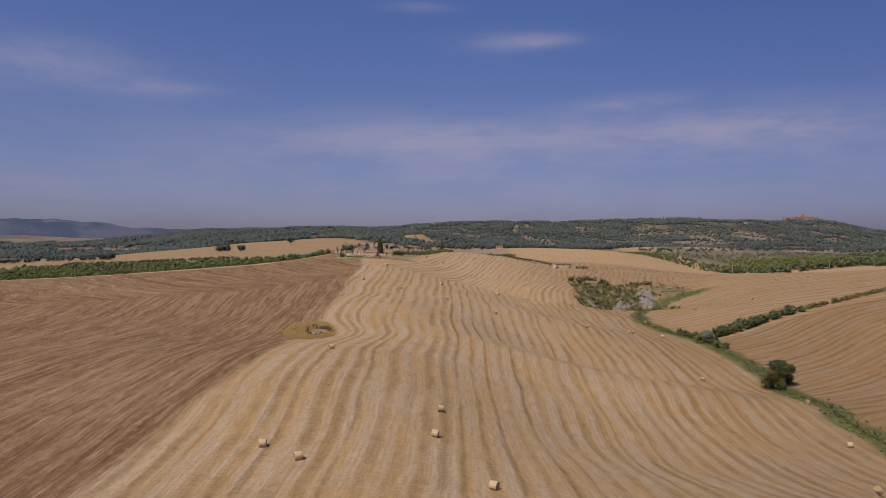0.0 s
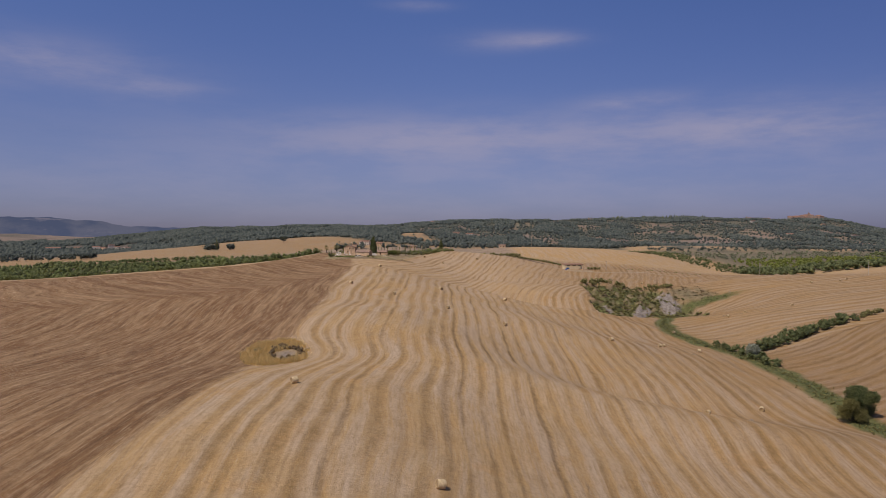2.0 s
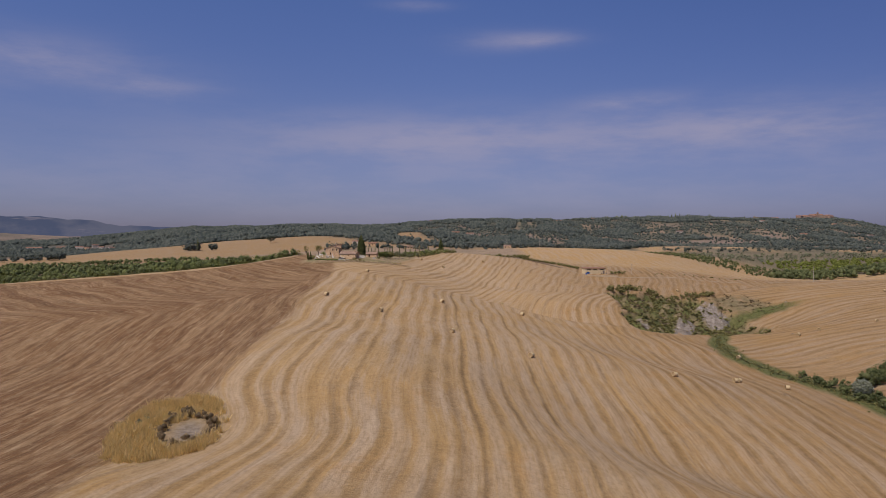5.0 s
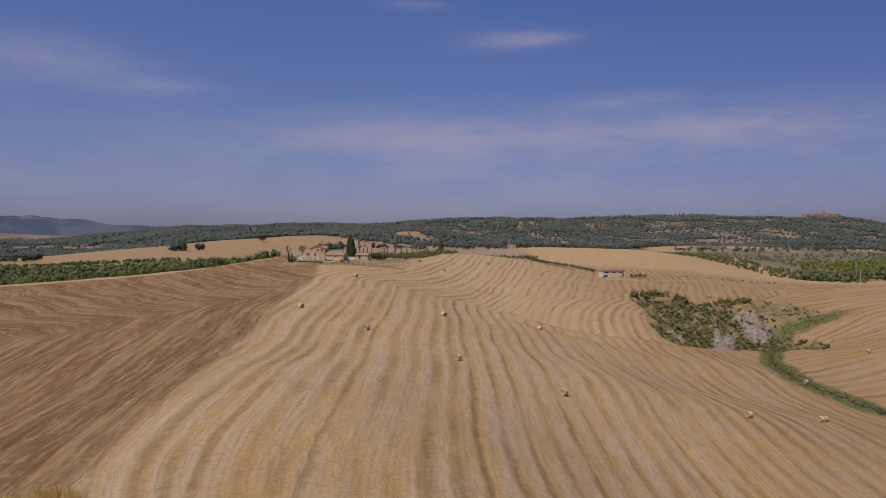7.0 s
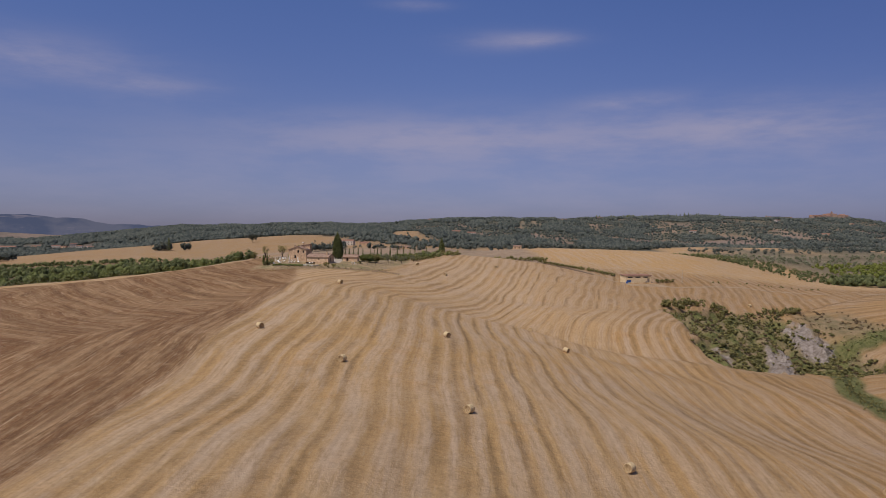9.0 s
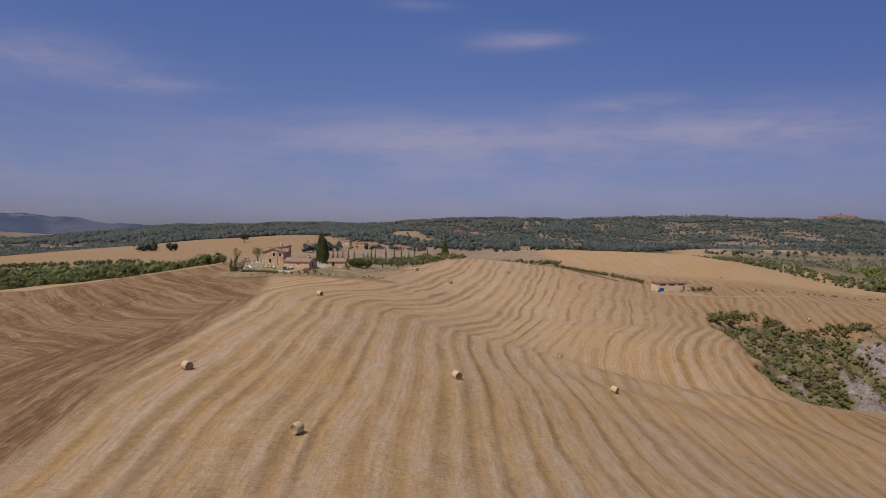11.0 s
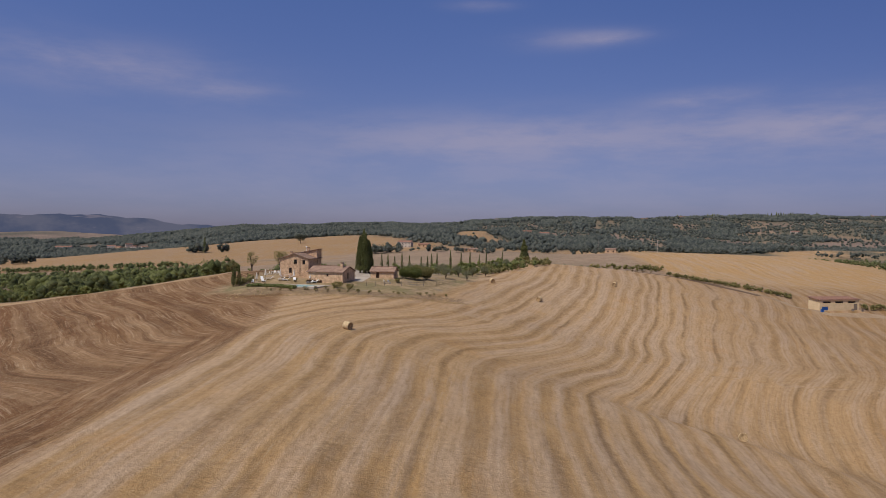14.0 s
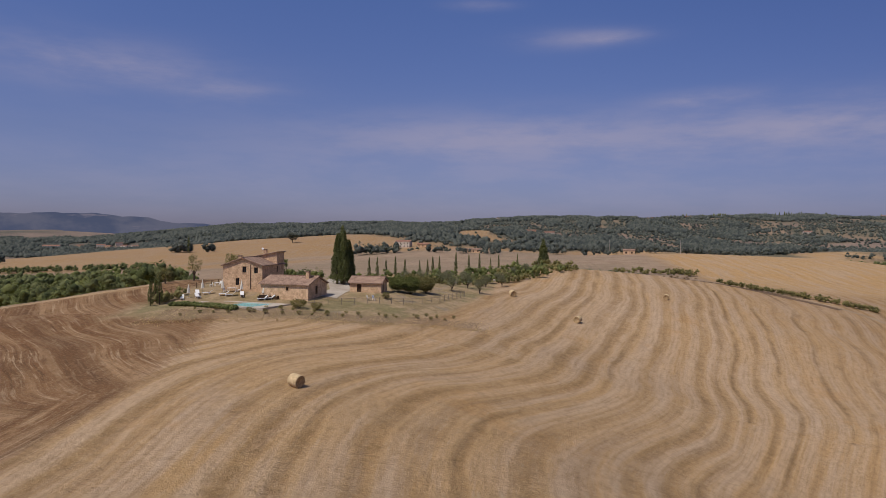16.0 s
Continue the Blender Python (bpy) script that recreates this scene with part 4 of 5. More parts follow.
def chimney(t, x, y, z0, z1, wall, roof):
    bm = bmesh.new()
    box(bm, x - 0.3, y - 0.3, z0, x + 0.3, y + 0.3, z1)
    c = part("chimney", bm, wall, t)
    bm = bmesh.new()
    box(bm, x - 0.4, y - 0.4, z1 + 0.18, x + 0.4, y + 0.4, z1 + 0.28)
    for dx in (-0.22, 0.22):
        for dy in (-0.22, 0.22):
            box(bm, x + dx - 0.06, y + dy - 0.06, z1, x + dx + 0.06, y + dy + 0.06, z1 + 0.18)
    part("cap", bm, roof, c)


house = building("farmhouse", "old honey-stone farmhouse with terracotta roof and low tower", pose(-63.95, 530.4, 20.5), 7.5, 12.7, 4.4, 5.75, stone, tiles,
                 [("south", 3.7, 3.1, 0.75, 1.15, "window"), ("south", 5.9, 3.0, 0.75, 1.1, "window"), ("south", 2.4, 0.75, 0.7, 1.35, "window"),
                  ("east", 8.2, 2.9, 0.9, 1.1, "window"), ("east", 2.4, 0.0, 1.0, 2.1, "door"), ("east", 5.2, 0.9, 0.8, 1.1, "window"), ("west", 4.0, 2.9, 0.8, 1.1, "window")])
bm = bmesh.new()
box(bm, -1.4, 1.8, 4.0, 3.77, 6.37, 5.7)
prism(bm, [(-1.4, 5.7), (3.77, 5.7), (3.77, 6.75), (-1.4, 5.75)], 4.57, Matrix.Translation((0, 1.8, 0)))
tower = part("tower", bm, stone, house)
bm = bmesh.new()
prism(bm, [(-1.8, 5.80), (4.1, 6.95), (4.1, 6.80), (-1.8, 5.65)], 5.2, Matrix.Translation((0, 1.5, 0)))
part("tower_roof", bm, tiles, tower)
chimney(house, -1.9, -2.6, 4.6, 6.0, stone, tiles)
chimney(house, 0.9, 3.4, 5.9, 7.1, stone, tiles)
bm = bmesh.new()
pillar(bm, 1.5, -6.43, 0.1, 4.6, 0.05, 0.05, 6)
part("drainpipe", bm, iron, house)
bm = bmesh.new()
bmesh.ops.create_uvsphere(bm, u_segments=12, v_segments=6, radius=0.24, matrix=pose(0.5, 3.0, 7.45, 60, 0, 20) @ Matrix.Diagonal((1, 1, 0.25, 1)))
box(bm, 0.48, 3.05, 5.9, 0.53, 3.10, 7.4)
part("satellite_dish", bm, white_paint, house, "white satellite dish on a thin mast")

annex = building("outbuilding", "long low stone outbuilding with weathered tile roof", pose(-53.9, 523.3, 19.6, 0, 0, 77), 7.0, 9.6, 2.2, 3.45, stone_pale, tiles,
                 [("west", 5.1, 1.1, 0.55, 0.6, "window"), ("south", 2.7, 0.4, 0.9, 1.5, "door")])
chimney(annex, -1.0, -3.4, 3.0, 4.3, stone_pale, tiles)
building("shed", "small stone garden shed with tile roof", pose(-41.9, 532.6, 19.6, 0, 0, 86), 4.6, 6.2, 2.0, 3.0, stone_pale, tiles,
         [("south", 1.2, 0.0, 0.9, 1.8, "door"), ("west", 1.4, 0.0, 0.9, 1.75, "door")])


def barn():
    t = thing("barn", pose(103.2, 598.4, 7.0, 0, 0, 14), "cream plastered field barn with a reddish sloping roof", "barn")
    w, l, front, rear = 15.0, 5.6, 3.6, 3.95
    gaps = [(1.2 + 4.7 * i, 2.45, 4.2 + 4.7 * i, 3.05) for i in range(3)] + [(0.9, 0, 3.2, 1.3), (12.9, 0, 14.3, 2.1)]
    for m, length, tall, cuts in ((pose(-w / 2, -l / 2, 0), w, front, gaps), (pose(w / 2, l / 2, 0, 0, 0, 180), w, rear, [])):
        bm = bmesh.new()
        holed_wall(bm, length, tall, 0.3, cuts, m)
        box(bm, 0, 0, -1.6, length, 0.3, 0, m)
        bmesh.ops.remove_doubles(bm, verts=bm.verts, dist=0.001)
        part("wall", bm, plaster, t)
    for sgn in (-1, 1):
        bm = bmesh.new()
        prism(bm, [(-l / 2 + 0.3, -1.6), (l / 2 - 0.3, -1.6), (l / 2 - 0.3, rear - 0.06), (-l / 2 + 0.3, front + 0.06)], 0.3,
              Matrix.Translation((sgn * (w / 2 - 0.15) - 0.15 * -1, 0, 0)) @ pose(0, 0, 0, 0, 0, 90))
        bmesh.ops.recalc_face_normals(bm, faces=bm.faces)
        part("wall", bm, plaster, t)
    bm = bmesh.new()
    prism(bm, [(-l / 2 - 0.3, front + 0.003), (l / 2 + 0.4, rear + 0.22), (l / 2 + 0.4, rear + 0.36), (-l / 2 - 0.3, front + 0.14)], w + 1.0,
          Matrix.Translation((w / 2 + 0.5, 0, 0)) @ pose(0, 0, 0, 0, 0, 90))
    bmesh.ops.recalc_face_normals(bm, faces=bm.faces)
    part("roof", bm, tiles_red, t)
    for i in range(3):
        bm = bmesh.new()
        x0 = -w / 2 + 1.2 + 4.7 * i
        ring(bm, x0, 2.45, x0 + 3.0, 3.05, 0.07, -l / 2 + 0.1, -l / 2 + 0.17, Matrix.Identity(4))
        win = part("window", bm, dark_wood, t)
        for q in (1, 2):
            bm = bmesh.new()
            box(bm, x0 + q * 0.98, -l / 2 + 0.1, 2.523, x0 + q * 0.98 + 0.07, -l / 2 + 0.17, 2.977)
            part("glazing_bar", bm, dark_wood, win)
        for q in range(3):
            bm = bmesh.new()
            box(bm, x0 + q * 0.98 + 0.09, -l / 2 + 0.12, 2.525, x0 + q * 0.98 + 0.96, -l / 2 + 0.15, 2.975)
            part("pane", bm, pane_mat, win)
    for x0, x1, top, mat, lab in ((0.9, 3.2, 1.3, blue_sheet, "low bright blue sheet-metal hatch"), (12.9, 14.3, 2.1, grey_wood, "grey wooden door")):
        bm = bmesh.new()
        box(bm, -w / 2 + x0 + 0.02, -l / 2 + 0.08, 0.02, -w / 2 + x1 - 0.02, -l / 2 + 0.16, top - 0.02)
        for q in range(6):
            xx = -w / 2 + x0 + 0.1 + q * (x1 - x0 - 0.2) / 6
            box(bm, xx, -l / 2 + 0.04, 0.05, xx + 0.05, -l / 2 + 0.077, top - 0.05)
        part("door", bm, mat, t, lab)


barn()
for i, (dx, dy, s) in enumerate(((-7.4, -4.0, 0.75), (4.0, -4.1, 0.6), (7.2, -4.6, 0.5))):
    m = pose(103.2, 598.4, 0, 0, 0, 14) @ Vector((dx, dy, 0))
    t = thing("crate_stack", pose(m.x, m.y, height(m.x, m.y) - 0.03, 0, 0, 14), "stack of blue plastic crates beside the barn" if i == 0 else "stack of grey wooden crates beside the barn", "crates")
    for q in range(3):
        bm = bmesh.new()
        box(bm, -0.6 * s + q * 0.05, -0.5 * s, 0.455 * q * s, 0.6 * s - q * 0.07, 0.5 * s, 0.455 * q * s + 0.45 * s)
        part("crate", bm, blue_sheet if i == 0 else grey_wood, t)


# ---- pool and garden ----
def pool():
    t = thing("swimming_pool", pose(-61.6, 513.5, 18.72, 0, 0, -16.5), "turquoise swimming pool with a pale paved rim", "pool")
    w, l = 12.6, 6.2
    bm = bmesh.new()
    for q in ((-w / 2 - 1.2, -l / 2 - 0.7, -w / 2, l / 2 + 1.0), (w / 2, -l / 2 - 0.7, w / 2 + 2.6, l / 2 + 1.0),
              (-w / 2, -l / 2 - 0.7, w / 2, -l / 2), (-w / 2, l / 2, w / 2, l / 2 + 1.0)):
        box(bm, q[0], q[1], -0.5, q[2], q[3], 0.10)
    part("rim", bm, concrete, t)
    bm = bmesh.new()
    box(bm, -w / 2, -l / 2, -0.4, w / 2, l / 2, -0.05)
    k = Nodes("pool_water", 0.08)
    k.bump(k.noise(2.2, 3), 0.02)
    k.bsdf.inputs["Specular IOR Level"].default_value = 0.5
    part("water", bm, k.base(k.mix(k.span(k.noise(0.6, 3), 0.35, 0.65), (0.06, 0.46, 0.52), (0.14, 0.62, 0.66))), t)


pool()


def lounger(m):
    t = thing("sun_lounger", m, "white plastic sun lounger with a raised back", "lounger", "loungers round the pool")
    bm = bmesh.new()
    box(bm, -0.34, -1.0, 0.28, 0.34, 0.25, 0.36)
    part("seat", bm, white_paint, t)
    bm = bmesh.new()
    box(bm, -0.34, 0.0, 0.0, 0.34, 0.8, 0.07, pose(0, 0.24, 0.31, 38))
    part("backrest", bm, white_paint, t)
    for dx in (-0.3, 0.26):
        for dy in (-0.9, 0.16):
            bm = bmesh.new()
            box(bm, dx, dy, 0, dx + 0.05, dy + 0.05, 0.277)
            part("leg", bm, white_paint, t)
    return t


def parasol(m):
    t = thing("parasol", m, "closed cream parasol standing by the pool", "parasol", "parasols round the pool")
    bm = bmesh.new()
    pillar(bm, 0, 0, 0.08, 2.55, 0.03, 0.025, 8)
    part("pole", bm, grey_wood, t)
    bm = bmesh.new()
    box(bm, -0.25, -0.25, 0, 0.25, 0.25, 0.077)
    part("foot", bm, concrete, t)
    bm = bmesh.new()
    n = 12
    lower = [bm.verts.new((0.26 * (1 + 0.25 * (i % 2)) * math.cos(math.tau * i / n), 0.26 * (1 + 0.25 * (i % 2)) * math.sin(math.tau * i / n), 0.85)) for i in range(n)]
    mid = [bm.verts.new((0.20 * math.cos(math.tau * i / n), 0.20 * math.sin(math.tau * i / n), 1.6)) for i in range(n)]
    top = bm.verts.new((0, 0, 2.6))
    for i in range(n):
        j = (i + 1) % n
        bm.faces.new((lower[i], lower[j], mid[j], mid[i]))
        bm.faces.new((mid[i], mid[j], top))
    part("canopy", bm, canvas, t, "furled cream canopy")
    return t


def paved(x, y):
    """Height of what one stands on by the pool."""
    q = pose(-61.6, 513.5, 0, 0, 0, -16.5).inverted() @ Vector((x, y, 0))
    return 18.82 if -7.5 < q.x < 8.9 and -3.8 < q.y < 4.1 else height(x, y)


first = lounger(pose(-72.7, 517.9, paved(-72.7, 517.9), 0, 0, 25))
for x, y, a in ((-71.6, 521.8, 30), (-69.6, 521.9, -70), (-66.3, 521.3, -65), (-65.0, 521.2, -72), (-63.0, 521.3, 20), (-58.4, 519.4, -60), (-57.2, 519.8, -55), (-70.6, 519.6, 40)):
    copy_thing(first, pose(x, y, paved(x, y), 0, 0, a))
first = parasol(pose(-72.2, 519.4, paved(-72.2, 519.4)))
for x, y in ((-71.2, 523.0), (-67.2, 522.7), (-63.5, 522.4), (-58.8, 521.0)):
    copy_thing(first, pose(x, y, paved(x, y)))


def garden_set(x, y, a):
    """A white garden table."""
    t = thing("garden_table", on(x, y, 0, a), "white plastic garden table on the lawn", "table", "white garden tables")
    bm = bmesh.new()
    box(bm, -0.8, -0.45, 0.68, 0.8, 0.45, 0.73)
    part("tabletop", bm, white_paint, t)
    for dx in (-0.7, 0.64):
        for dy in (-0.38, 0.32):
            bm = bmesh.new()
            box(bm, dx, dy, 0, dx + 0.06, dy + 0.06, 0.677)
            part("leg", bm, white_paint, t)
    return t


def garden_chair(m):
    t = thing("garden_chair", m, "white plastic garden chair on the lawn", "chair", "white garden chairs")
    bm = bmesh.new()
    box(bm, -0.27, -0.25, 0.40, 0.27, 0.27, 0.45)
    part("seat", bm, white_paint, t)
    bm = bmesh.new()
    box(bm, -0.27, 0, 0, 0.27, 0.04, 0.5, pose(0, 0.24, 0.453, -12))
    part("backrest", bm, white_paint, t)
    for dx in (-0.26, 0.21):
        for dy in (-0.24, 0.2):
            bm = bmesh.new()
            box(bm, dx, dy, 0, dx + 0.05, dy + 0.05, 0.397)
            part("leg", bm, white_paint, t)
    return t


garden_set(-72.6, 533.5, 10)
garden_set(-65.6, 523.2, 5)
first = garden_chair(on(-71.3, 533.9, 0, 40))
for x, y, a in ((-74.0, 533.2, -60), (-72.7, 534.7, 0), (-66.9, 523.2, 80), (-64.3, 523.3, -80), (-40.3, 524.6, 120), (-39.3, 524.9, 60)):
    copy_thing(first, on(x, y, 0, a))


def sofa(m):
    t = thing("garden_sofa", m, "dark brown wicker garden sofa in front of the outbuilding", "sofa", "dark wicker seats")
    for name, q in (("seat", (-0.75, -0.38, 0.0, 0.75, 0.28, 0.42)), ("backrest", (-0.75, 0.283, 0.0, 0.75, 0.45, 0.8)), ("armrest", (-0.9, -0.38, 0.0, -0.753, 0.45, 0.6)), ("armrest", (0.753, -0.38, 0.0, 0.9, 0.45, 0.6))):
        bm = bmesh.new()
        box(bm, *q)
        bmesh.ops.bevel(bm, geom=bm.edges[:], offset=0.04, segments=2, affect="EDGES")
        part(name, bm, dark_wood, t)
    return t


first = sofa(pose(-58.6, 519.9, paved(-58.6, 519.9), 0, 0, 10))
copy_thing(first, pose(-56.6, 520.2, paved(-56.6, 520.2), 0, 0, -15))

r = np.random.default_rng(41)
hx, hy = beside([(-71.5, 511.0), (-65, 509.2), (-58.6, 507.2)], 420, r, (-0.45, 0.45))
thicket("clipped_hedge", "low clipped green hedge in front of the pool", hx, hy, 0.75, tree_leaf, 42, 5, 0.8, cores=3)
hx, hy = beside([(-75, 513.5), (-74, 517.5), (-74.5, 522)], 24, r, (-0.8, 0.8))
thicket("flower_hedge", "rounded green shrubs at the end of the pool", hx, hy, 1.7, dry_leaf, 43, 14)

first = shrub("lavender_bush", "small round shrub planted on the dry bank", on(-56, 506.5), 0.9, 1.2, scrub_leaf, 60, 60, "shrubs on the bank")
for i in range(34):
    u = i / 33
    x = -66 + 42 * u + r.uniform(-0.8, 0.8)
    y = 505.6 + 0.16 * (x + 56) + (0 if x < -40 else (x + 40) * 0.65) + (2.6 if i % 2 else 0.4) + r.uniform(-0.6, 0.6)
    copy_thing(first, on(x, y, 0, r.uniform(0, 360), r.uniform(0.4, 0.95)))
for x, y, h, w in ((-49.5, 511.5, 1.6, 3.2), (-46.5, 511.8, 1.3, 2.4), (-37.5, 527, 1.4, 1.8)):
    shrub("garden_bush", "spreading green garden bush above the bank", on(x, y), h, w, scrub_leaf, int(x * 7) % 97, 90)


def fence(name, label, points, gap, tall, rails, mat):
    """Posts along a line, with thin rails or wires between them."""
    t = thing(name, pose(0, 0, 0), label, "fence")
    places = []
    for (x0, y0), (x1, y1) in zip(points, points[1:]):
        n = max(1, round(math.hypot(x1 - x0, y1 - y0) / gap))
        places += [(x0 + (x1 - x0) * i / n, y0 + (y1 - y0) * i / n) for i in range(n)]
    places.append(points[-1])
    bm = bmesh.new()
    pillar(bm, 0, 0, -0.3, tall, 0.06, 0.05, 6)
    me = bpy.data.meshes.new("post")
    bm.to_mesh(me)
    bm.free()
    me.materials.append(mat)
    for x, y in places:
        p = new("post", me)
        p.parent = t
        p.location = (x, y, height(x, y))
    for frac in rails:
        for (x0, y0), (x1, y1) in zip(places, places[1:]):
            bm = bmesh.new()
            a, b = Vector((x0, y0, height(x0, y0) + tall * frac)), Vector((x1, y1, height(x1, y1) + tall * frac))
            d = b - a
            box(bm, 0, -0.02, -0.02, d.length, 0.02, 0.02, Matrix.Translation(a) @ d.to_track_quat("X", "Z").to_matrix().to_4x4())
            part("rail", bm, mat, t)
    return t


fence("wooden_fence", "brown wooden rail fence along the lawn", [(-79, 523), (-76, 531), (-73.5, 539)], 2.0, 1.1, (0.5, 0.92), dark_wood)
fence("wire_fence", "thin wire fence with wooden posts along the garden", [(-50, 514), (-42, 520.5), (-34, 525.5), (-28, 534), (-24, 548)], 2.6, 1.15, (0.45, 0.9), grey_wood)
fence("vineyard_trellis", "rows of pale posts and wires carrying young vines", [(-18, 622), (-9, 628), (1, 634)], 1.5, 1.4, (0.9,), concrete)
fence("road_fence", "wooden post and rail fence beside the lane", [(-215, 477), (-185, 482), (-160, 487), (-126, 503)], 4.0, 1.1, (0.5, 0.92), grey_wood)

# rough bank below the garden
n = 6000
u = r.uniform(0, 1, n)
bx = -70 + 50 * u
by = 503.5 + 0.15 * (bx + 56) + np.where(bx > -38, (bx + 38) * 0.62, 0) + r.uniform(0, 5.5, n)
cl = r.uniform(0.04, 0.15, n)
clod = grain_material("dry_clods", (0.17, 0.115, 0.07), (0.27, 0.19, 0.12), 3, 0.4, local=False)
bank = new("bank_clods", clumps("bank_clods", np.stack([bx, by, land(bx, by) + cl * 0.2], -1), cl, clod, 46, 0.35, TENT))
tagged(bank, "rough dry clods of earth on the garden bank", "soil", kind="stuff")
n = 3600
u = r.uniform(0, 1, n)
bx = -72 + 54 * u
by = 502.6 + 0.15 * (bx + 56) + np.where(bx > -38, (bx + 38) * 0.62, 0) + r.normal(0, 1.0, n) + 6.5 * (r.uniform(0, 1, n) < 0.3) * r.uniform(0, 1, n)
bz, bh = land(bx, by) - 0.03, r.uniform(0.08, 0.26, n)
ba, bw = r.uniform(0, math.tau, n), r.uniform(0.04, 0.10, n)
tip = r.normal(0, 0.3, (n, 2))
tri = np.stack([np.stack([bx - bw * np.cos(ba), by - bw * np.sin(ba), bz], -1), np.stack([bx + bw * np.cos(ba), by + bw * np.sin(ba), bz], -1),
                np.stack([bx + tip[:, 0] * bh, by + tip[:, 1] * bh, bz + bh], -1)], 1)
me = quick_mesh("bank_grass", tri.reshape(-1, 3), np.arange(n * 3).reshape(-1, 3), smooth=False)
me.materials.append(leaf_material("short_dry_grass", (0.34, 0.25, 0.135), (0.52, 0.39, 0.22)))
tagged(new("bank_grass", me), "short dry grass along the foot of the garden bank", "grass", kind="stuff")

# cypresses
for i, (x, y, h, w) in enumerate(((-50.3, 541.5, 10.0, 2.5), (-49.5, 542.5, 11.7, 2.7), (-48.7, 541.0, 10.7, 2.6), (-48.0, 542.4, 8.7, 2.5))):
    cypress("tall dark cypress in a tight group beside the drive", on(x, y), h, w, 100 + i, 900, "cypresses by the drive")
cypress("lone tall dark cypress on the field's far edge", on(-1.3, 653), 9.8, 3.7, 110, 700)
cypress("small slim cypress beside the field track", on(3.6, 652), 3.4, 0.95, 111, 160)
for i, (x, y, h) in enumerate(((-75.2, 511.6, 4.4), (-74.2, 512.8, 4.9), (-76.6, 516.0, 3.9))):
    cypress("slim young cypress at the end of the pool", on(x, y), h, 0.95, 120 + i, 220, "cypresses by the pool")
first = cypress("slim young cypress in a row along the drive", on(-50.6, 577.4), 6.1, 0.95, 130, 240, "cypress row along the drive")
for x, y, tall in ((-49.0, 580.3, 6.7), (-47.2, 583.5, 6.3), (-45.2, 587.1, 7.4), (-43.1, 590.9, 6.8), (-39.7, 597.0, 6.1), (-37.8, 600.4, 6.3), (-36.5, 602.7, 7.2), (-34.8, 605.8, 7.0),
                   (-30.4, 613.6, 7.6), (-26.7, 620.3, 6.6), (-23.5, 626.1, 6.3), (-20.0, 632.2, 4.5), (-17.3, 637.2, 5.4), (-10.7, 649.0, 5.6)):
    copy_thing(first, on(x, y, 0, x * 37 % 360, tall / 6.5))

# garden trees
tree("garden_tree", "light green garden tree behind the pool", on(-83, 545), 6.4, 3.6, dry_leaf, 201, 190, 0.2, fine=0.6)
tree("garden_tree", "light green garden tree beside the house", on(-77, 553), 6.0, 4.6, dry_leaf, 202, 240, 0.15, fine=0.6)
tree("garden_tree", "small yellowing garden tree beyond the lawn", on(-86, 538), 3.6, 3.0, dry_leaf, 203, 150, 0.1, fine=0.6)
tree("garden_tree", "spreading green tree behind the farmhouse", on(-72, 566), 6.5, 6.5, tree_leaf, 204, 420, 0.1, fine=0.6)
for i, (x, y, h, w, leaf) in enumerate(((-36.6, 536.5, 3.2, 4.6, tree_leaf), (-34.2, 537.2, 3.5, 4.4, tree_leaf), (-31.6, 541.2, 3.6, 4.2, dry_leaf), (-35, 546, 3.2, 4.4, dry_leaf))):
    shrub("garden_bush", "dense leafy bush in the garden", on(x, y), h, w, leaf, 210 + i, 260)
first = tree("olive_tree", "grey-green olive tree in dry garden grass", on(-27, 552), 3.4, 3.4, olive_leaf, 220, 150, 0.12, fine=0.7, group="olive trees in the garden")
for x, y, s in ((-24, 562, 1.0), (-21, 556, 0.9), (-13, 600, 0.9), (-31, 572, 0.95), (-9, 606, 1.0), (-16, 578, 0.85), (-40, 570, 0.9), (-29, 566, 1.05), (-20, 572, 0.9), (-35, 562, 0.9), (-26, 578, 1.0), (-17, 585, 0.85)):
    copy_thing(first, on(x, y, 0, x * 53 % 360, s))
hx, hy = beside([(-70, 560), (-40, 585), (-20, 604), (-2, 622)], 150, r, (-3, 12))
thicket("garden_shrubbery", "mixed green shrubbery behind the garden", hx, hy, r.uniform(1.6, 3.4, 150), tree_leaf, 230, 22, 0.8)
hx, hy = beside([(-6, 640), (2, 646), (9, 652)], 12, r, (-2, 2))
thicket("field_edge_bushes", "dark bushes at the vineyard's end", hx, hy, 3.2, scrub_leaf, 231, 26)
hx, hy = beside([(2, 668), (20, 676), (36, 688)], 60, r, (-5, 5))
thicket("olive_scrub", "low grey-green scrub along the field's far edge", hx, hy, 1.5, olive_leaf, 232, 12)

hx, hy = beside([(-34, 566), (-22, 584), (-8, 606), (4, 632)], 170, r, (-7, 5))
thicket("orchard_shrubs", "dense green shrubs and vines along the orchard", hx, hy, r.uniform(1.2, 2.6, 170), dry_leaf, 233, 20, 0.8)
hx, hy = beside([(-34, 572), (-16, 590), (0, 616)], 60, r, (-5, 5))
thicket("orchard_bushes", "dark green bushes among the orchard shrubs", hx, hy, r.uniform(1.6, 3.2, 60), tree_leaf, 234, 24, 0.8)

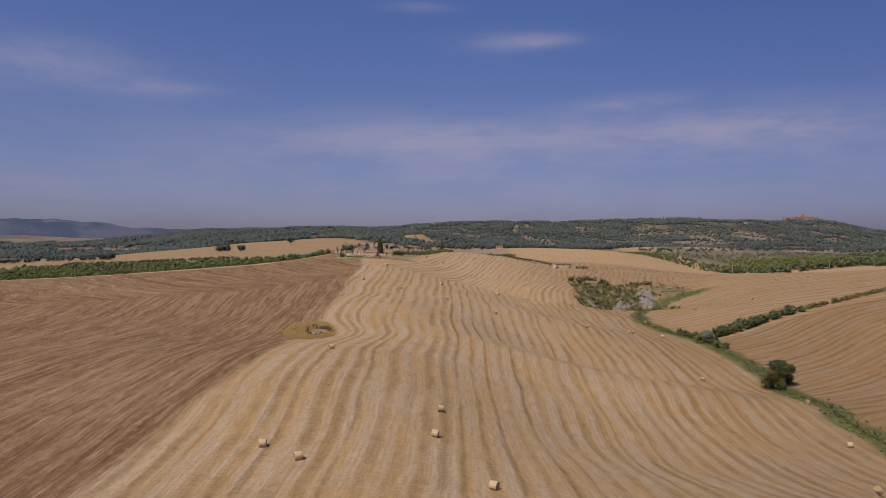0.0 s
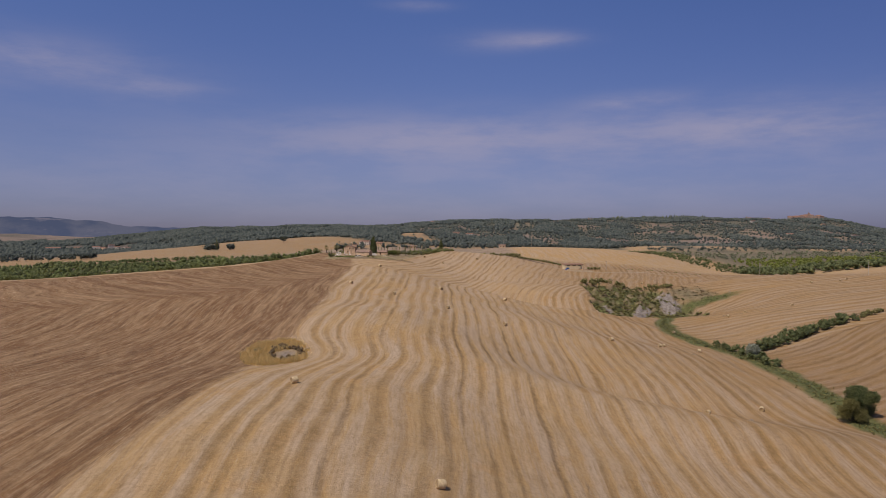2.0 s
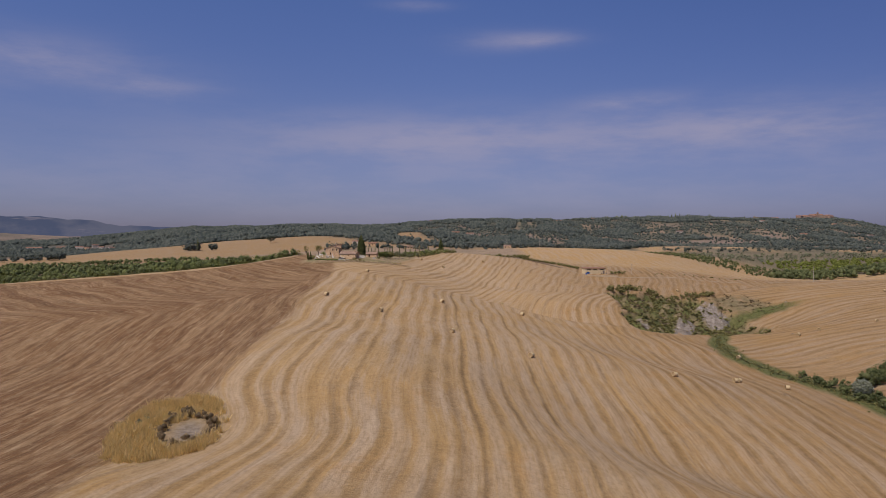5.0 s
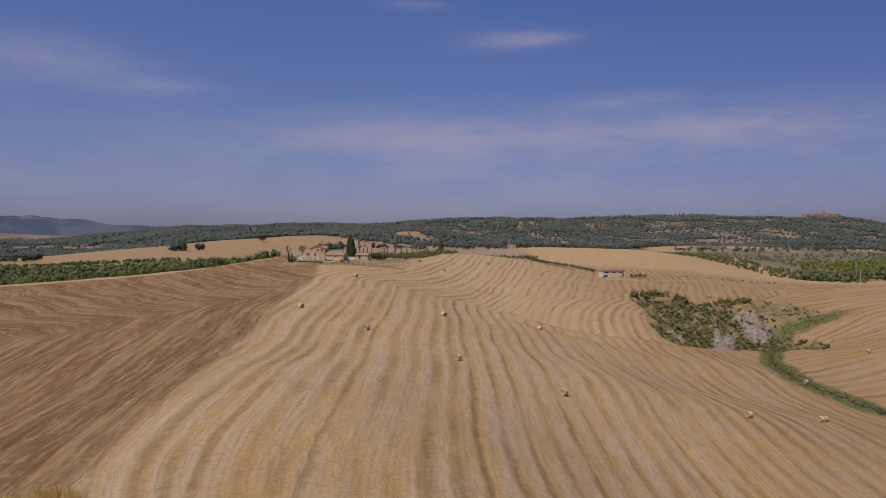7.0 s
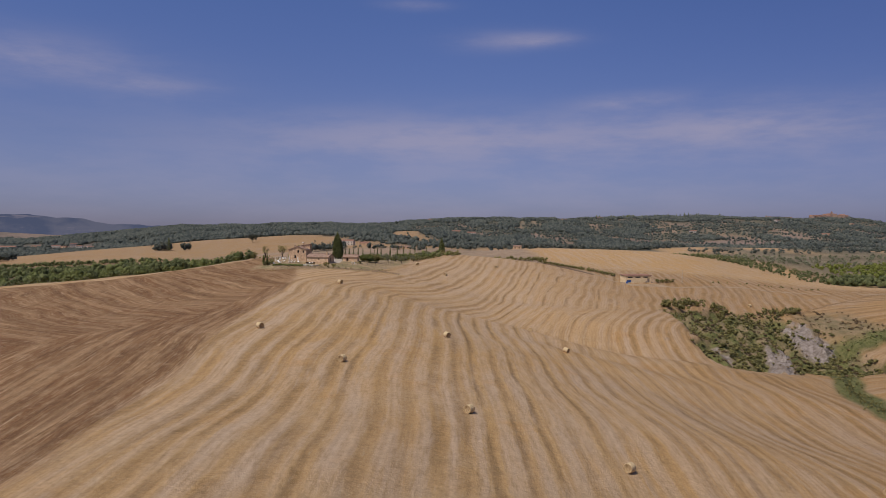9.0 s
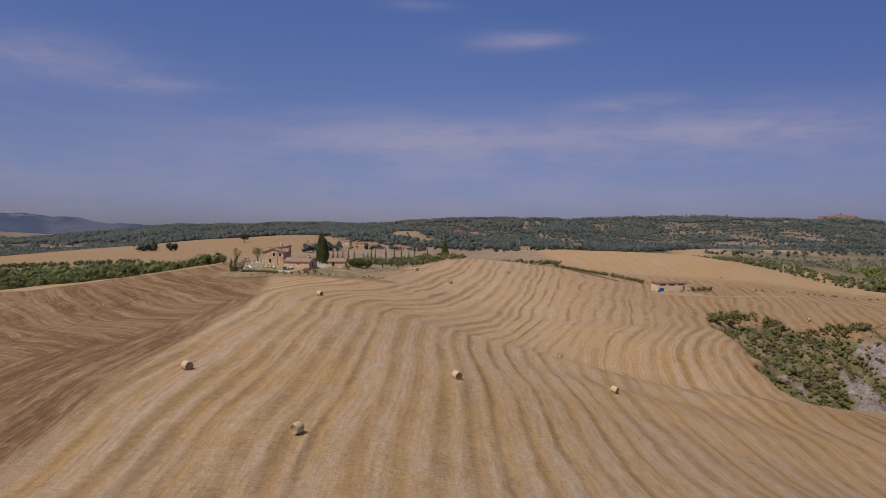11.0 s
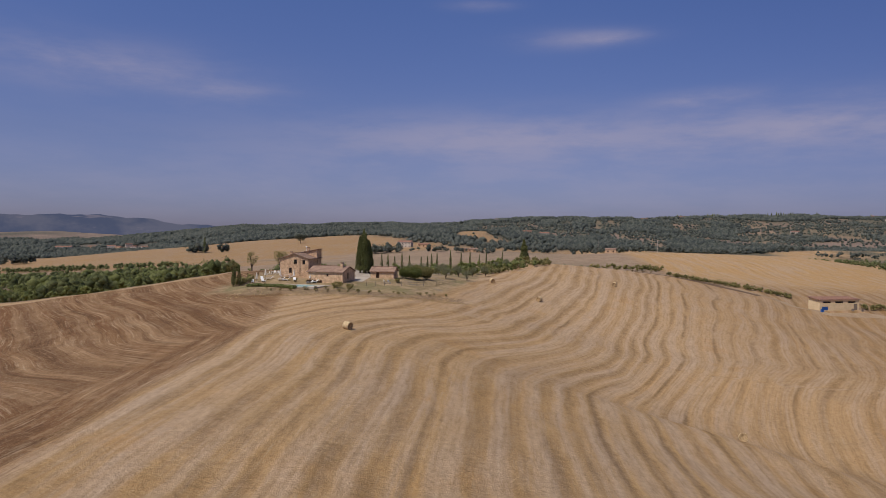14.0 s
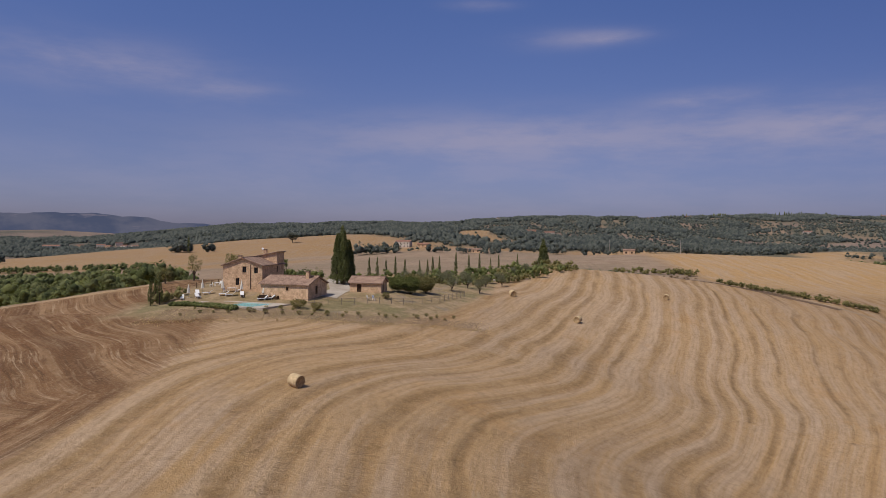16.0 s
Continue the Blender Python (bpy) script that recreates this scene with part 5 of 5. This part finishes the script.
# drive and lane
def strip(name, label, points, width, material, lift=0.06):
    """A track that lies on the land."""
    p = np.array(points, float)
    seg = np.hypot(*np.diff(p, axis=0).T)
    cum = np.concatenate([[0], np.cumsum(seg)])
    at = np.arange(0, cum[-1], 1.2)
    x, y = np.interp(at, cum, p[:, 0]), np.interp(at, cum, p[:, 1])
    d = np.stack([np.gradient(x), np.gradient(y)], -1)
    d /= np.linalg.norm(d, axis=1)[:, None]
    across = np.linspace(-width / 2, width / 2, 7)
    px, py = x[:, None] - d[:, 1:2] * across, y[:, None] + d[:, 0:1] * across
    pz = land(px, py) + lift
    i = np.arange(px.size).reshape(px.shape)
    me = quick_mesh(name, np.stack([px, py, pz], -1).reshape(-1, 3), np.stack([i[:-1, :-1], i[1:, :-1], i[1:, 1:], i[:-1, 1:]], -1).reshape(-1, 4))
    me.materials.append(material)
    return tagged(new(name, me), label, "road", kind="structure")


gravel = grain_material("pale_gravel", (0.33, 0.27, 0.21), (0.46, 0.40, 0.33), 2.5, 0.25, local=False)
earth = grain_material("brown_earth_bank", (0.12, 0.075, 0.045), (0.20, 0.13, 0.08), 1.5, 0.2, local=False)
track = grain_material("dusty_track", (0.27, 0.185, 0.11), (0.37, 0.27, 0.175), 1.5, 0.2, local=False)
strip("drive", "pale gravel drive beside the farmhouse", [(-48, 523), (-47.5, 533), (-52, 548), (-54, 566), (-40, 576), (-14, 596)], 4.2, gravel)
strip("lane", "dusty lane along the ploughed field", [(-330, 458), (-236, 471), (-160, 482), (-122, 499), (-101, 515), (-91, 535), (-84, 556), (-60, 566)], 2.2, track)
strip("road", "pale gravel road over the hill past the barn", [(30, 700), (52, 660), (74, 632), (98, 590.5), (116, 593), (160, 606), (239, 574), (300, 541), (380, 600)], 2.6, track)
strip("road_bank", "bare brown earth bank above the road", [(8, 700), (38, 664), (62, 640), (84, 612)], 5.5, earth)

# ---- round bales ----
def bale(m):
    t = thing("hay_bale", m, "round straw bale lying on the stubble", "bale", "round bales in the fields")
    rr, half, n = 0.75, 0.68, 26
    w = np.random.default_rng(300)
    bm = bmesh.new()
    loops = []
    for x, s in ((-half, 0.93), (-half + 0.07, 0.99), (-0.25, 1.01), (0.2, 1.0), (half - 0.07, 0.99), (half, 0.93)):
        loops.append([bm.verts.new((x, rr * s * (1 + w.uniform(-0.012, 0.012)) * math.cos(math.tau * i / n), rr + rr * s * (1 + w.uniform(-0.012, 0.012)) * math.sin(math.tau * i / n) * 0.98 - 0.03)) for i in range(n)])
    for a, b in zip(loops, loops[1:]):
        for i in range(n):
            bm.faces.new((a[i], a[(i + 1) % n], b[(i + 1) % n], b[i]))
    part("roll", bm, straw_side, t, smooth=True)
    for sgn in (-1, 1):
        bm = bmesh.new()
        prev = None
        for q, (rad, off) in enumerate(((0.70, 0.0), (0.52, 0.035), (0.50, 0.01), (0.30, 0.045), (0.28, 0.02), (0.10, 0.05), (0.02, 0.03))):
            loop = [bm.verts.new((sgn * (half + off - 0.002), rad * math.cos(math.tau * i / n), 0.72 + rad * math.sin(math.tau * i / n))) for i in range(n)]
            if prev:
                for i in range(n):
                    bm.faces.new((prev[i], prev[(i + 1) % n], loop[(i + 1) % n], loop[i]))
            prev = loop
        bmesh.ops.recalc_face_normals(bm, faces=bm.faces)
        part("end_face", bm, straw_end, t, "darker rolled straw end", smooth=True)
    return t


def bale_pose(x, y, turn):
    c, s = math.cos(radians(turn)), math.sin(radians(turn))
    tilt = math.degrees(math.atan2(height(x + 0.6 * c, y + 0.6 * s) - height(x - 0.6 * c, y - 0.6 * s), 1.2))
    return pose(x, y, height(x, y) - 0.06, 0, -tilt, turn)


BALES = [
    (-33.4, 127.6, 10), (-1.7, 139.3, -15), (-0.8, 156.0, 20), (8.5, 114.9, -30), (-31.8, 196.4, 35), (101.0, 268.8, 60),
    (81.8, 263.5, 40), (111.6, 189.0, -20), (91.2, 144.8, 15), (118.6, 224.5, 50), (-22.2, 363.0, 65), (1.9, 337.5, 55),
    (24.6, 325.3, 48), (69.9, 336.6, 20), (-44.7, 386.9, -40), (-1.0, 400.8, -55), (33.6, 424.3, 140), (28.8, 465.2, 75),
    (-38.6, 474.4, -30), (0.0, 546.5, 60), (-13.5, 560.0, 110), (26.5, 583.0, 70), (94.2, 350.0, 20), (96.2, 351.6, 30),
    (111.0, 349.5, -10), (117.0, 400.0, 40), (158.5, 434.0, 35), (169.8, 438.0, 60), (196.5, 438.5, 80), (245, 509, 20),
    (263, 507, 55), (270, 512, 90), (146, 556, 30),
]
first = bale(bale_pose(-25.8, 122.7, 25))
for x, y, a in BALES:
    copy_thing(first, bale_pose(x, y, a))

# ---- islet of dry grass ----
r = np.random.default_rng(51)
tufts, each = 2100, 15
a, d = r.uniform(0, math.tau, tufts), np.sqrt(r.uniform(0, 1, tufts))
tx, ty = -46.5 + 8.8 * d * np.cos(a), 239.5 + 24.0 * d * np.sin(a) * (0.84 + 0.16 * np.sin(2 * a + 1))
tx = tx - 0.22 * (ty - 239.5) + 0.5 * ripple(tx, ty, 6, 54)
th = r.uniform(0.6, 1.25, tufts) * (1 + 0.35 * ripple(tx, ty, 5, 55))
near_patch = np.hypot((tx + 42.6) / 3.6, (ty - 237.5) / 6.5)
open_patch = (near_patch > 1.0) & (r.uniform(0, 1, tufts) < 0.25 + 0.75 * step(near_patch, 1.1, 1.9))
tx, ty, th = tx[open_patch], ty[open_patch], th[open_patch]
n = len(tx) * each
bx, by = np.repeat(tx, each) + r.normal(0, 0.24, n), np.repeat(ty, each) + r.normal(0, 0.24, n)
bz = land(bx, by) - 0.05
bh = np.repeat(th, each) * r.uniform(0.6, 1.4, n)
ba, bw = r.uniform(0, math.tau, n), r.uniform(0.03, 0.08, n)
lean = r.normal(0, 0.30, (n, 2)) + np.repeat(r.normal(0, 0.22, (len(tx), 2)), each, axis=0)
tri = np.zeros((n, 3, 3))
tri[:, 0] = np.stack([bx - bw * np.cos(ba), by - bw * np.sin(ba), bz], -1)
tri[:, 1] = np.stack([bx + bw * np.cos(ba), by + bw * np.sin(ba), bz], -1)
tri[:, 2] = np.stack([bx + lean[:, 0] * bh, by + lean[:, 1] * bh, bz + bh], -1)
me = quick_mesh("dry_grass", tri.reshape(-1, 3), np.arange(n * 3).reshape(-1, 3), smooth=False)
me.materials.append(dry_grass)
tagged(new("dry_grass", me), "tall dry yellow grass left standing between two fields", "grass", kind="stuff")
a = r.uniform(0, math.tau, 150)
bx, by = -43.2 + r.uniform(3.4, 5.0, 150) * np.cos(a), 238.5 + r.uniform(6.0, 9.5, 150) * np.sin(a)
keep = ((by > 240) | (r.uniform(0, 1, 150) < 0.2)) & (r.uniform(0, 1, 150) < 0.6)
thicket("dead_scrub", "dark dead scrub inside the islet of grass", bx[keep] - 0.22 * (by[keep] - 238.5), by[keep], r.uniform(0.7, 1.7, keep.sum()), brown_leaf, 52, 20, 0.8, "scrub", cores=2)
bx, by = np.array([-51.5, -52.2, -50.8, -52.6]), np.array([243.5, 244.6, 244.4, 242.2])
thicket("islet_bush", "grey-brown bush at the edge of the grass islet", bx, by, 1.3, olive_leaf, 59, 14, 0.9, "bush", cores=2)

# ---- ditch, hedges and gully ----
r = np.random.default_rng(61)
dy = r.uniform(120, 468, 1500)
dx = ditch(dy) + r.normal(0, 2.6, len(dy))
thicket("ditch_growth", "low green growth filling the ditch", dx, dy, r.uniform(0.3, 0.95, len(dy)), scrub_leaf, 62, 5, 1.2, cores=3)
dy = r.uniform(325, 372, 60)
dx = ditch(dy) + r.normal(2, 3.0, len(dy))
thicket("ditch_bushes", "dense green bushes in the ditch", dx, dy, r.uniform(2.0, 3.6, len(dy)), wood_leaf, 63, 30)
tree("ditch_tree", "round dark green tree in the ditch", on(128.5, 262.5), 8.6, 11.0, wood_leaf, 64, 900, 0.08, fine=0.6)
tree("ditch_tree", "dark green bushy tree in the ditch", on(123.5, 259.0), 6.6, 9.0, scrub_leaf, 65, 700, 0.06, fine=0.6)
shrub("grey_willow", "round silver-grey willow bush in the ditch", on(131.5, 343.0), 6.0, 6.5, grey_leaf, 66, 420)
hx, hy = beside([(140, 356), (155, 364), (172, 374), (199, 385)], 110, r, (-2.6, 2.6))
thicket("field_hedge", "tall dense dark green hedge between two fields", hx, hy, r.uniform(2.8, 5.2, 110), wood_leaf, 67, 34)
hx, hy = beside([(203, 387), (235, 402), (271, 422), (340, 455)], 260, r, (-1.6, 1.6))
thicket("field_hedge_end", "lower green and brown hedge between two fields", hx, hy, r.uniform(1.4, 3.0, 260), scrub_leaf, 68, 14)

n = 26000
gx2, gy2 = r.uniform(84, 200, n), r.uniform(446, 562, n)
patchy = step(ripple(gx2, gy2, 16, 35), -0.75, 0.0)
keep = r.uniform(0, 1, n) < gully(gx2, gy2) * (1 - 0.85 * chalk(gx2, gy2)) * patchy * 0.26
thicket("gully_scrub", "dense green scrub covering the gully", gx2[keep], gy2[keep], r.uniform(0.5, 1.7, keep.sum()), scrub_leaf, 70, 12, 1.25, cores=2, girth=1.35)
keep = r.uniform(0, 1, n) < np.maximum(gully(gx2, gy2) * (1.1 - patchy), 0.35 * heath(gx2, gy2)) * (1 - 0.9 * chalk(gx2, gy2)) * 0.3
thicket("gully_heath", "low brown heath on the gully's slopes", gx2[keep], gy2[keep], r.uniform(0.4, 1.1, keep.sum()), brown_leaf, 71, 8, 1.25, cores=2, girth=1.35)
keep = r.uniform(0, 1, n) < grass(gx2, gy2) * step(gx2, 148, 156) * (1 - gully(gx2, gy2)) * 0.35
thicket("gully_arm_growth", "lush green growth in the side arm of the gully", gx2[keep], gy2[keep], r.uniform(0.3, 0.7, keep.sum()), tree_leaf, 74, 4, cores=2)
hx, hy = beside([(100, 531), (106, 541), (114, 550), (124, 549), (129, 543)], 90, r, (-3, 5))
thicket("gully_bushes", "olive-green bushes along the gully's upper rim", hx, hy, r.uniform(1.2, 3.6, 90), scrub_leaf, 72, 26, 0.8)
hx, hy = beside([(130, 538), (143, 540), (152, 545), (164, 546)], 90, r, (-7, 3))
thicket("gully_rim_bushes", "dense green bushes on the gully's upper slope", hx, hy, r.uniform(1.0, 3.0, 90), scrub_leaf, 73, 26, 0.8)

# ---- woods beside the fields ----
r = np.random.default_rng(81)
hx, hy = r.uniform(-430, -90, 7200), r.uniform(440, 830, 7200)
brow, reach = field_brow(hx), np.interp(hx, [-430, -390, -300, -210, -150, -108, -94], [770, 790, 805, 790, 690, 600, 560])
glade = step(bell(hx, hy, -172, 590, 34, 9, 25), 0.35, 0.6)
keep = (hy > brow + 4) & (hy < reach + 8 * ripple(hx, hy, 40, 56)) & (r.uniform(0, 1, len(hx)) > glade) & (r.uniform(0, 1, len(hx)) < 0.62)
hx, hy = hx[keep], hy[keep]
high = r.uniform(4.0, 8.0, len(hx)) * (0.55 + 0.45 * step(hy - field_brow(hx), 4, 40))
near_wood, some = hy < 640, r.uniform(0, 1, len(hx))
for q, (name, lab, pick, leaf, each) in enumerate((
        ("lane_wood", "dense green wood behind the lane", near_wood & (some < 0.6), wood_leaf, 24),
        ("lane_wood_light", "lighter green trees in the wood behind the lane", near_wood & (some >= 0.6), tree_leaf, 24),
        ("valley_wood", "green wood filling the valley below the lane", ~near_wood & (some < 0.65), wood_leaf, 7),
        ("valley_wood_light", "yellowish green trees in the valley wood", ~near_wood & (some >= 0.65), tree_leaf, 7))):
    thicket(name, lab, hx[pick], hy[pick], high[pick], leaf, 82 + 200 * q, each, 0.9, category="wood")
hx, hy = beside([(-300, 462), (-160, 485), (-124, 502), (-104, 519), (-94, 540), (-90, 560)], 150, r, (-1, 8))
thicket("wood_edge", "low light green bushes along the edge of the wood", hx, hy, r.uniform(1.2, 3.0, 150), tree_leaf, 84, 26, 0.7, category="bushes")
hx, hy = beside([(-135, 612), (-105, 626), (-80, 640)], 44, r, (0, 16))
thicket("lane_bushes", "green bushes thinning out along the lane", hx, hy, r.uniform(3.5, 7.5, 44), wood_leaf, 83, 30, category="bushes")
for i, (pts, n, side, tall, leaf, lab) in enumerate((
    ([(-470, 872), (-380, 880), (-270, 890)], 230, (-7, 7), 4.6, wood_leaf, "dark hedgerow below the wheat hill"),
    ([(-700, 1010), (-560, 1000), (-470, 990)], 90, (-14, 14), 9.0, hazy_far_leaf, "tree belt across the far valley"),
    ([(-352, 1080), (-330, 1084)], 20, (-8, 8), 10.0, hazy_far_leaf, "clump of dark trees on the wheat hill"),
    ([(-318, 1082), (-312, 1083)], 6, (-4, 4), 9.0, hazy_far_leaf, "round dark trees on the wheat hill"),
    ([(-150, 985), (-128, 995), (-112, 1010)], 26, (-10, 10), 10.0, hazy_far_leaf, "dark pines beside the far farm"),
    ([(-105, 1015), (-60, 1000), (-20, 985)], 26, (-8, 8), 6.5, hazy_far_leaf, "garden trees round the far farm"),
    ([(-40, 1020), (60, 1060), (180, 1120), (330, 1200)], 120, (-14, 14), 7.5, hazy_far_leaf, "tree belt at the foot of the ridge"),
    ([(40, 745), (62, 752), (80, 742)], 40, (-6, 6), 3.2, scrub_leaf, "olive-green bushes beside the hill road"),
    ([(58.5, 645), (68, 635.5), (80, 630.5), (90, 622.5), (97, 617)], 120, (-1.6, 1.6), 1.9, scrub_leaf, "low rounded bushes along the hill road"),
    ([(44, 682), (52, 662), (57, 648)], 8, (-1.5, 1.5), 1.3, brown_leaf, "sparse brownish bushes along the hill road"),
    ([(117, 606), (122, 607), (130, 610)], 12, (-1.5, 1.5), 2.2, scrub_leaf, "bushes beside the barn"),
    ([(146, 615), (153, 616), (172, 620), (212, 610)], 26, (-1.5, 1.5), 1.2, scrub_leaf, "low bushes along the road"),
    ([(317, 770), (420, 760), (560, 780)], 330, (0, 40), 8.5, wood_leaf, "dense green wood beyond the eastern field"),
    ([(312, 775), (262, 850), (232, 960)], 420, (-60, 0), 3.6, wood_leaf, "green scrub below the wheat hill"),
    ([(350, 850), (460, 850), (560, 870)], 500, (-36, 36), 5.0, reed_leaf, "yellow-green young trees in the valley"),
    ([(300, 960), (480, 940), (640, 960)], 620, (-60, 60), 3.6, olive_leaf, "grey-green olive grove in the valley"),
    ([(560, 900), (720, 900), (900, 960)], 360, (-60, 60), 9.0, wood_leaf, "dark green wood in the eastern valley"),
    ([(300, 1060), (520, 1080), (760, 1100)], 160, (-30, 30), 6.0, hazy_far_leaf, "mixed trees beyond the olive grove"),
)):
    hx, hy = beside(pts, n, r, side)
    thicket("hedgerow" if n < 100 else "tree_belt", lab, hx, hy, tall, leaf, 400 + i, 5 if n > 300 else 12, 1.2, category="hedge" if n < 100 else "trees", cores=5)
tree("lone_tree", "lone round tree standing in the wheat field", on(-262, 1190), 11, 15, hazy_far_leaf, 91, 160, 0.35)
cypress("dark cypress in a far clump of trees", on(-335, 1078), 15, 4, 92, 160)

# ---- poles ----
def pole(m, tall):
    t = thing("utility_pole", m, "pale concrete utility pole beside the road", "pole", "poles along the road")
    bm = bmesh.new()
    pillar(bm, 0, 0, -0.5, tall, 0.19, 0.11, 10)
    part("post", bm, concrete, t)
    bm = bmesh.new()
    box(bm, -0.7, -0.06, tall - 0.5, 0.7, 0.06, tall - 0.38)
    for dx in (-0.6, 0.0, 0.6):
        pillar(bm, dx, 0, tall - 0.377, tall - 0.15, 0.05, 0.04, 6)
    part("crossarm", bm, iron, t)


for x, y, h in ((239, 570.5, 9.5), (301, 538, 9.5), (376, 602, 9.5), (110, 905, 10), (97, 1150, 12), (133, 611.5, 7)):
    pole(on(x, y, 0, 20), h)


# ---- far farms, villages and the hill town ----
def far_house(name, label, x, y, w, l, tall, turn, wall, roof, group="", rows=1):
    z = min(height(x + a, y + b) for a in (-w / 2, w / 2) for b in (-l / 2, l / 2))
    holes = []
    for side, length in (("south", w), ("east", l), ("west", l)):
        n = max(1, int(length / 3.5))
        for i in range(n):
            for q in range(rows):
                holes.append((side, (i + 0.5) * length / n - 0.5, 0.9 + 2.9 * q, 1.0, 1.4, "window"))
    return building(name, label, pose(x, y, z, 0, 0, turn), w, l, tall, tall + w * 0.17, wall, roof, holes, group, "house", 3.0)


far_house("far_farmhouse", "pale farmhouse with red roof on the next hill", -117, 1097, 9, 15, 6.2, 80, whitewash, tiles_red, rows=2)
far_house("far_barn", "low stone barn beside the far farmhouse", -96, 1092, 7, 12, 3.2, 84, stone, tiles_red)
far_house("far_barn", "low shed among garden trees", -40, 1010, 6, 16, 3.0, 85, stone, tiles)
far_house("roadside_house", "small pale stone house beside the field", 74, 905, 5, 8, 3.2, 78, stone, tiles, rows=1)
for i, (x, y, w, l, h) in enumerate(((-870, 1830, 9, 16, 6), (-845, 1850, 9, 14, 6), (-905, 1860, 10, 18, 5), (-930, 1835, 8, 12, 6), (-815, 1840, 8, 15, 6), (-790, 1870, 9, 13, 6), (-960, 1870, 9, 14, 5), (-1000, 1830, 14, 34, 6), (-880, 1890, 9, 15, 6))):
    far_house("village_house", "pinkish village house with red roof among trees", x, y, w, l, h, 75 + 17 * (i % 5), whitewash if i % 3 else stone, tiles_red, "houses of the far village", 2 if h > 5 else 1)
for i, (x, y) in enumerate(((345, 2150), (610, 1890), (520, 2480), (980, 2230), (1240, 2300), (-30, 2280), (880, 1800), (60, 1560), (30, 1575), (1090, 1880))):
    far_house("hillside_house", "pale country house on the wooded slope", x, y, 10, 16, 6, 70 + 13 * (i % 6), whitewash if i % 2 else stone, tiles_red, "houses on the wooded slope", 2)
r = np.random.default_rng(93)
for i in range(30):
    u = i / 29
    x = 1330 + 106 * u + r.uniform(-4, 4)
    y = 2690 + 30 * r.uniform(-1, 1)
    h = 11 + 5 * r.uniform(0, 1) + 3 * math.exp(-((u - 0.5) / 0.32) ** 2)
    far_house("town_house", "tall brick town house crowded on the hilltop", x, y, r.uniform(10, 14), r.uniform(14, 20), h, r.uniform(60, 120), old_brick, tiles_red, "houses of the hill town", 3)
for i, x in enumerate((1120, 1140, 1172, 1190)):
    far_house("ridge_house", "stone house standing on the wooded ridge", x, 2580, 12, 18, 9, 85, old_brick, tiles_red, "houses on the ridge", 3)
t = thing("bell_tower", on(1400, 2690, 2), "slender brick bell tower of the hill town", "tower")
bm = bmesh.new()
box(bm, -2.4, -2.4, 0, 2.4, 2.4, 21)
part("shaft", bm, old_brick, t)
bm = bmesh.new()
bmesh.ops.create_cone(bm, cap_ends=True, segments=4, radius1=3.6, radius2=0.2, depth=5, matrix=pose(0, 0, 23.5, 0, 0, 45))
part("spire", bm, tiles_red, t)
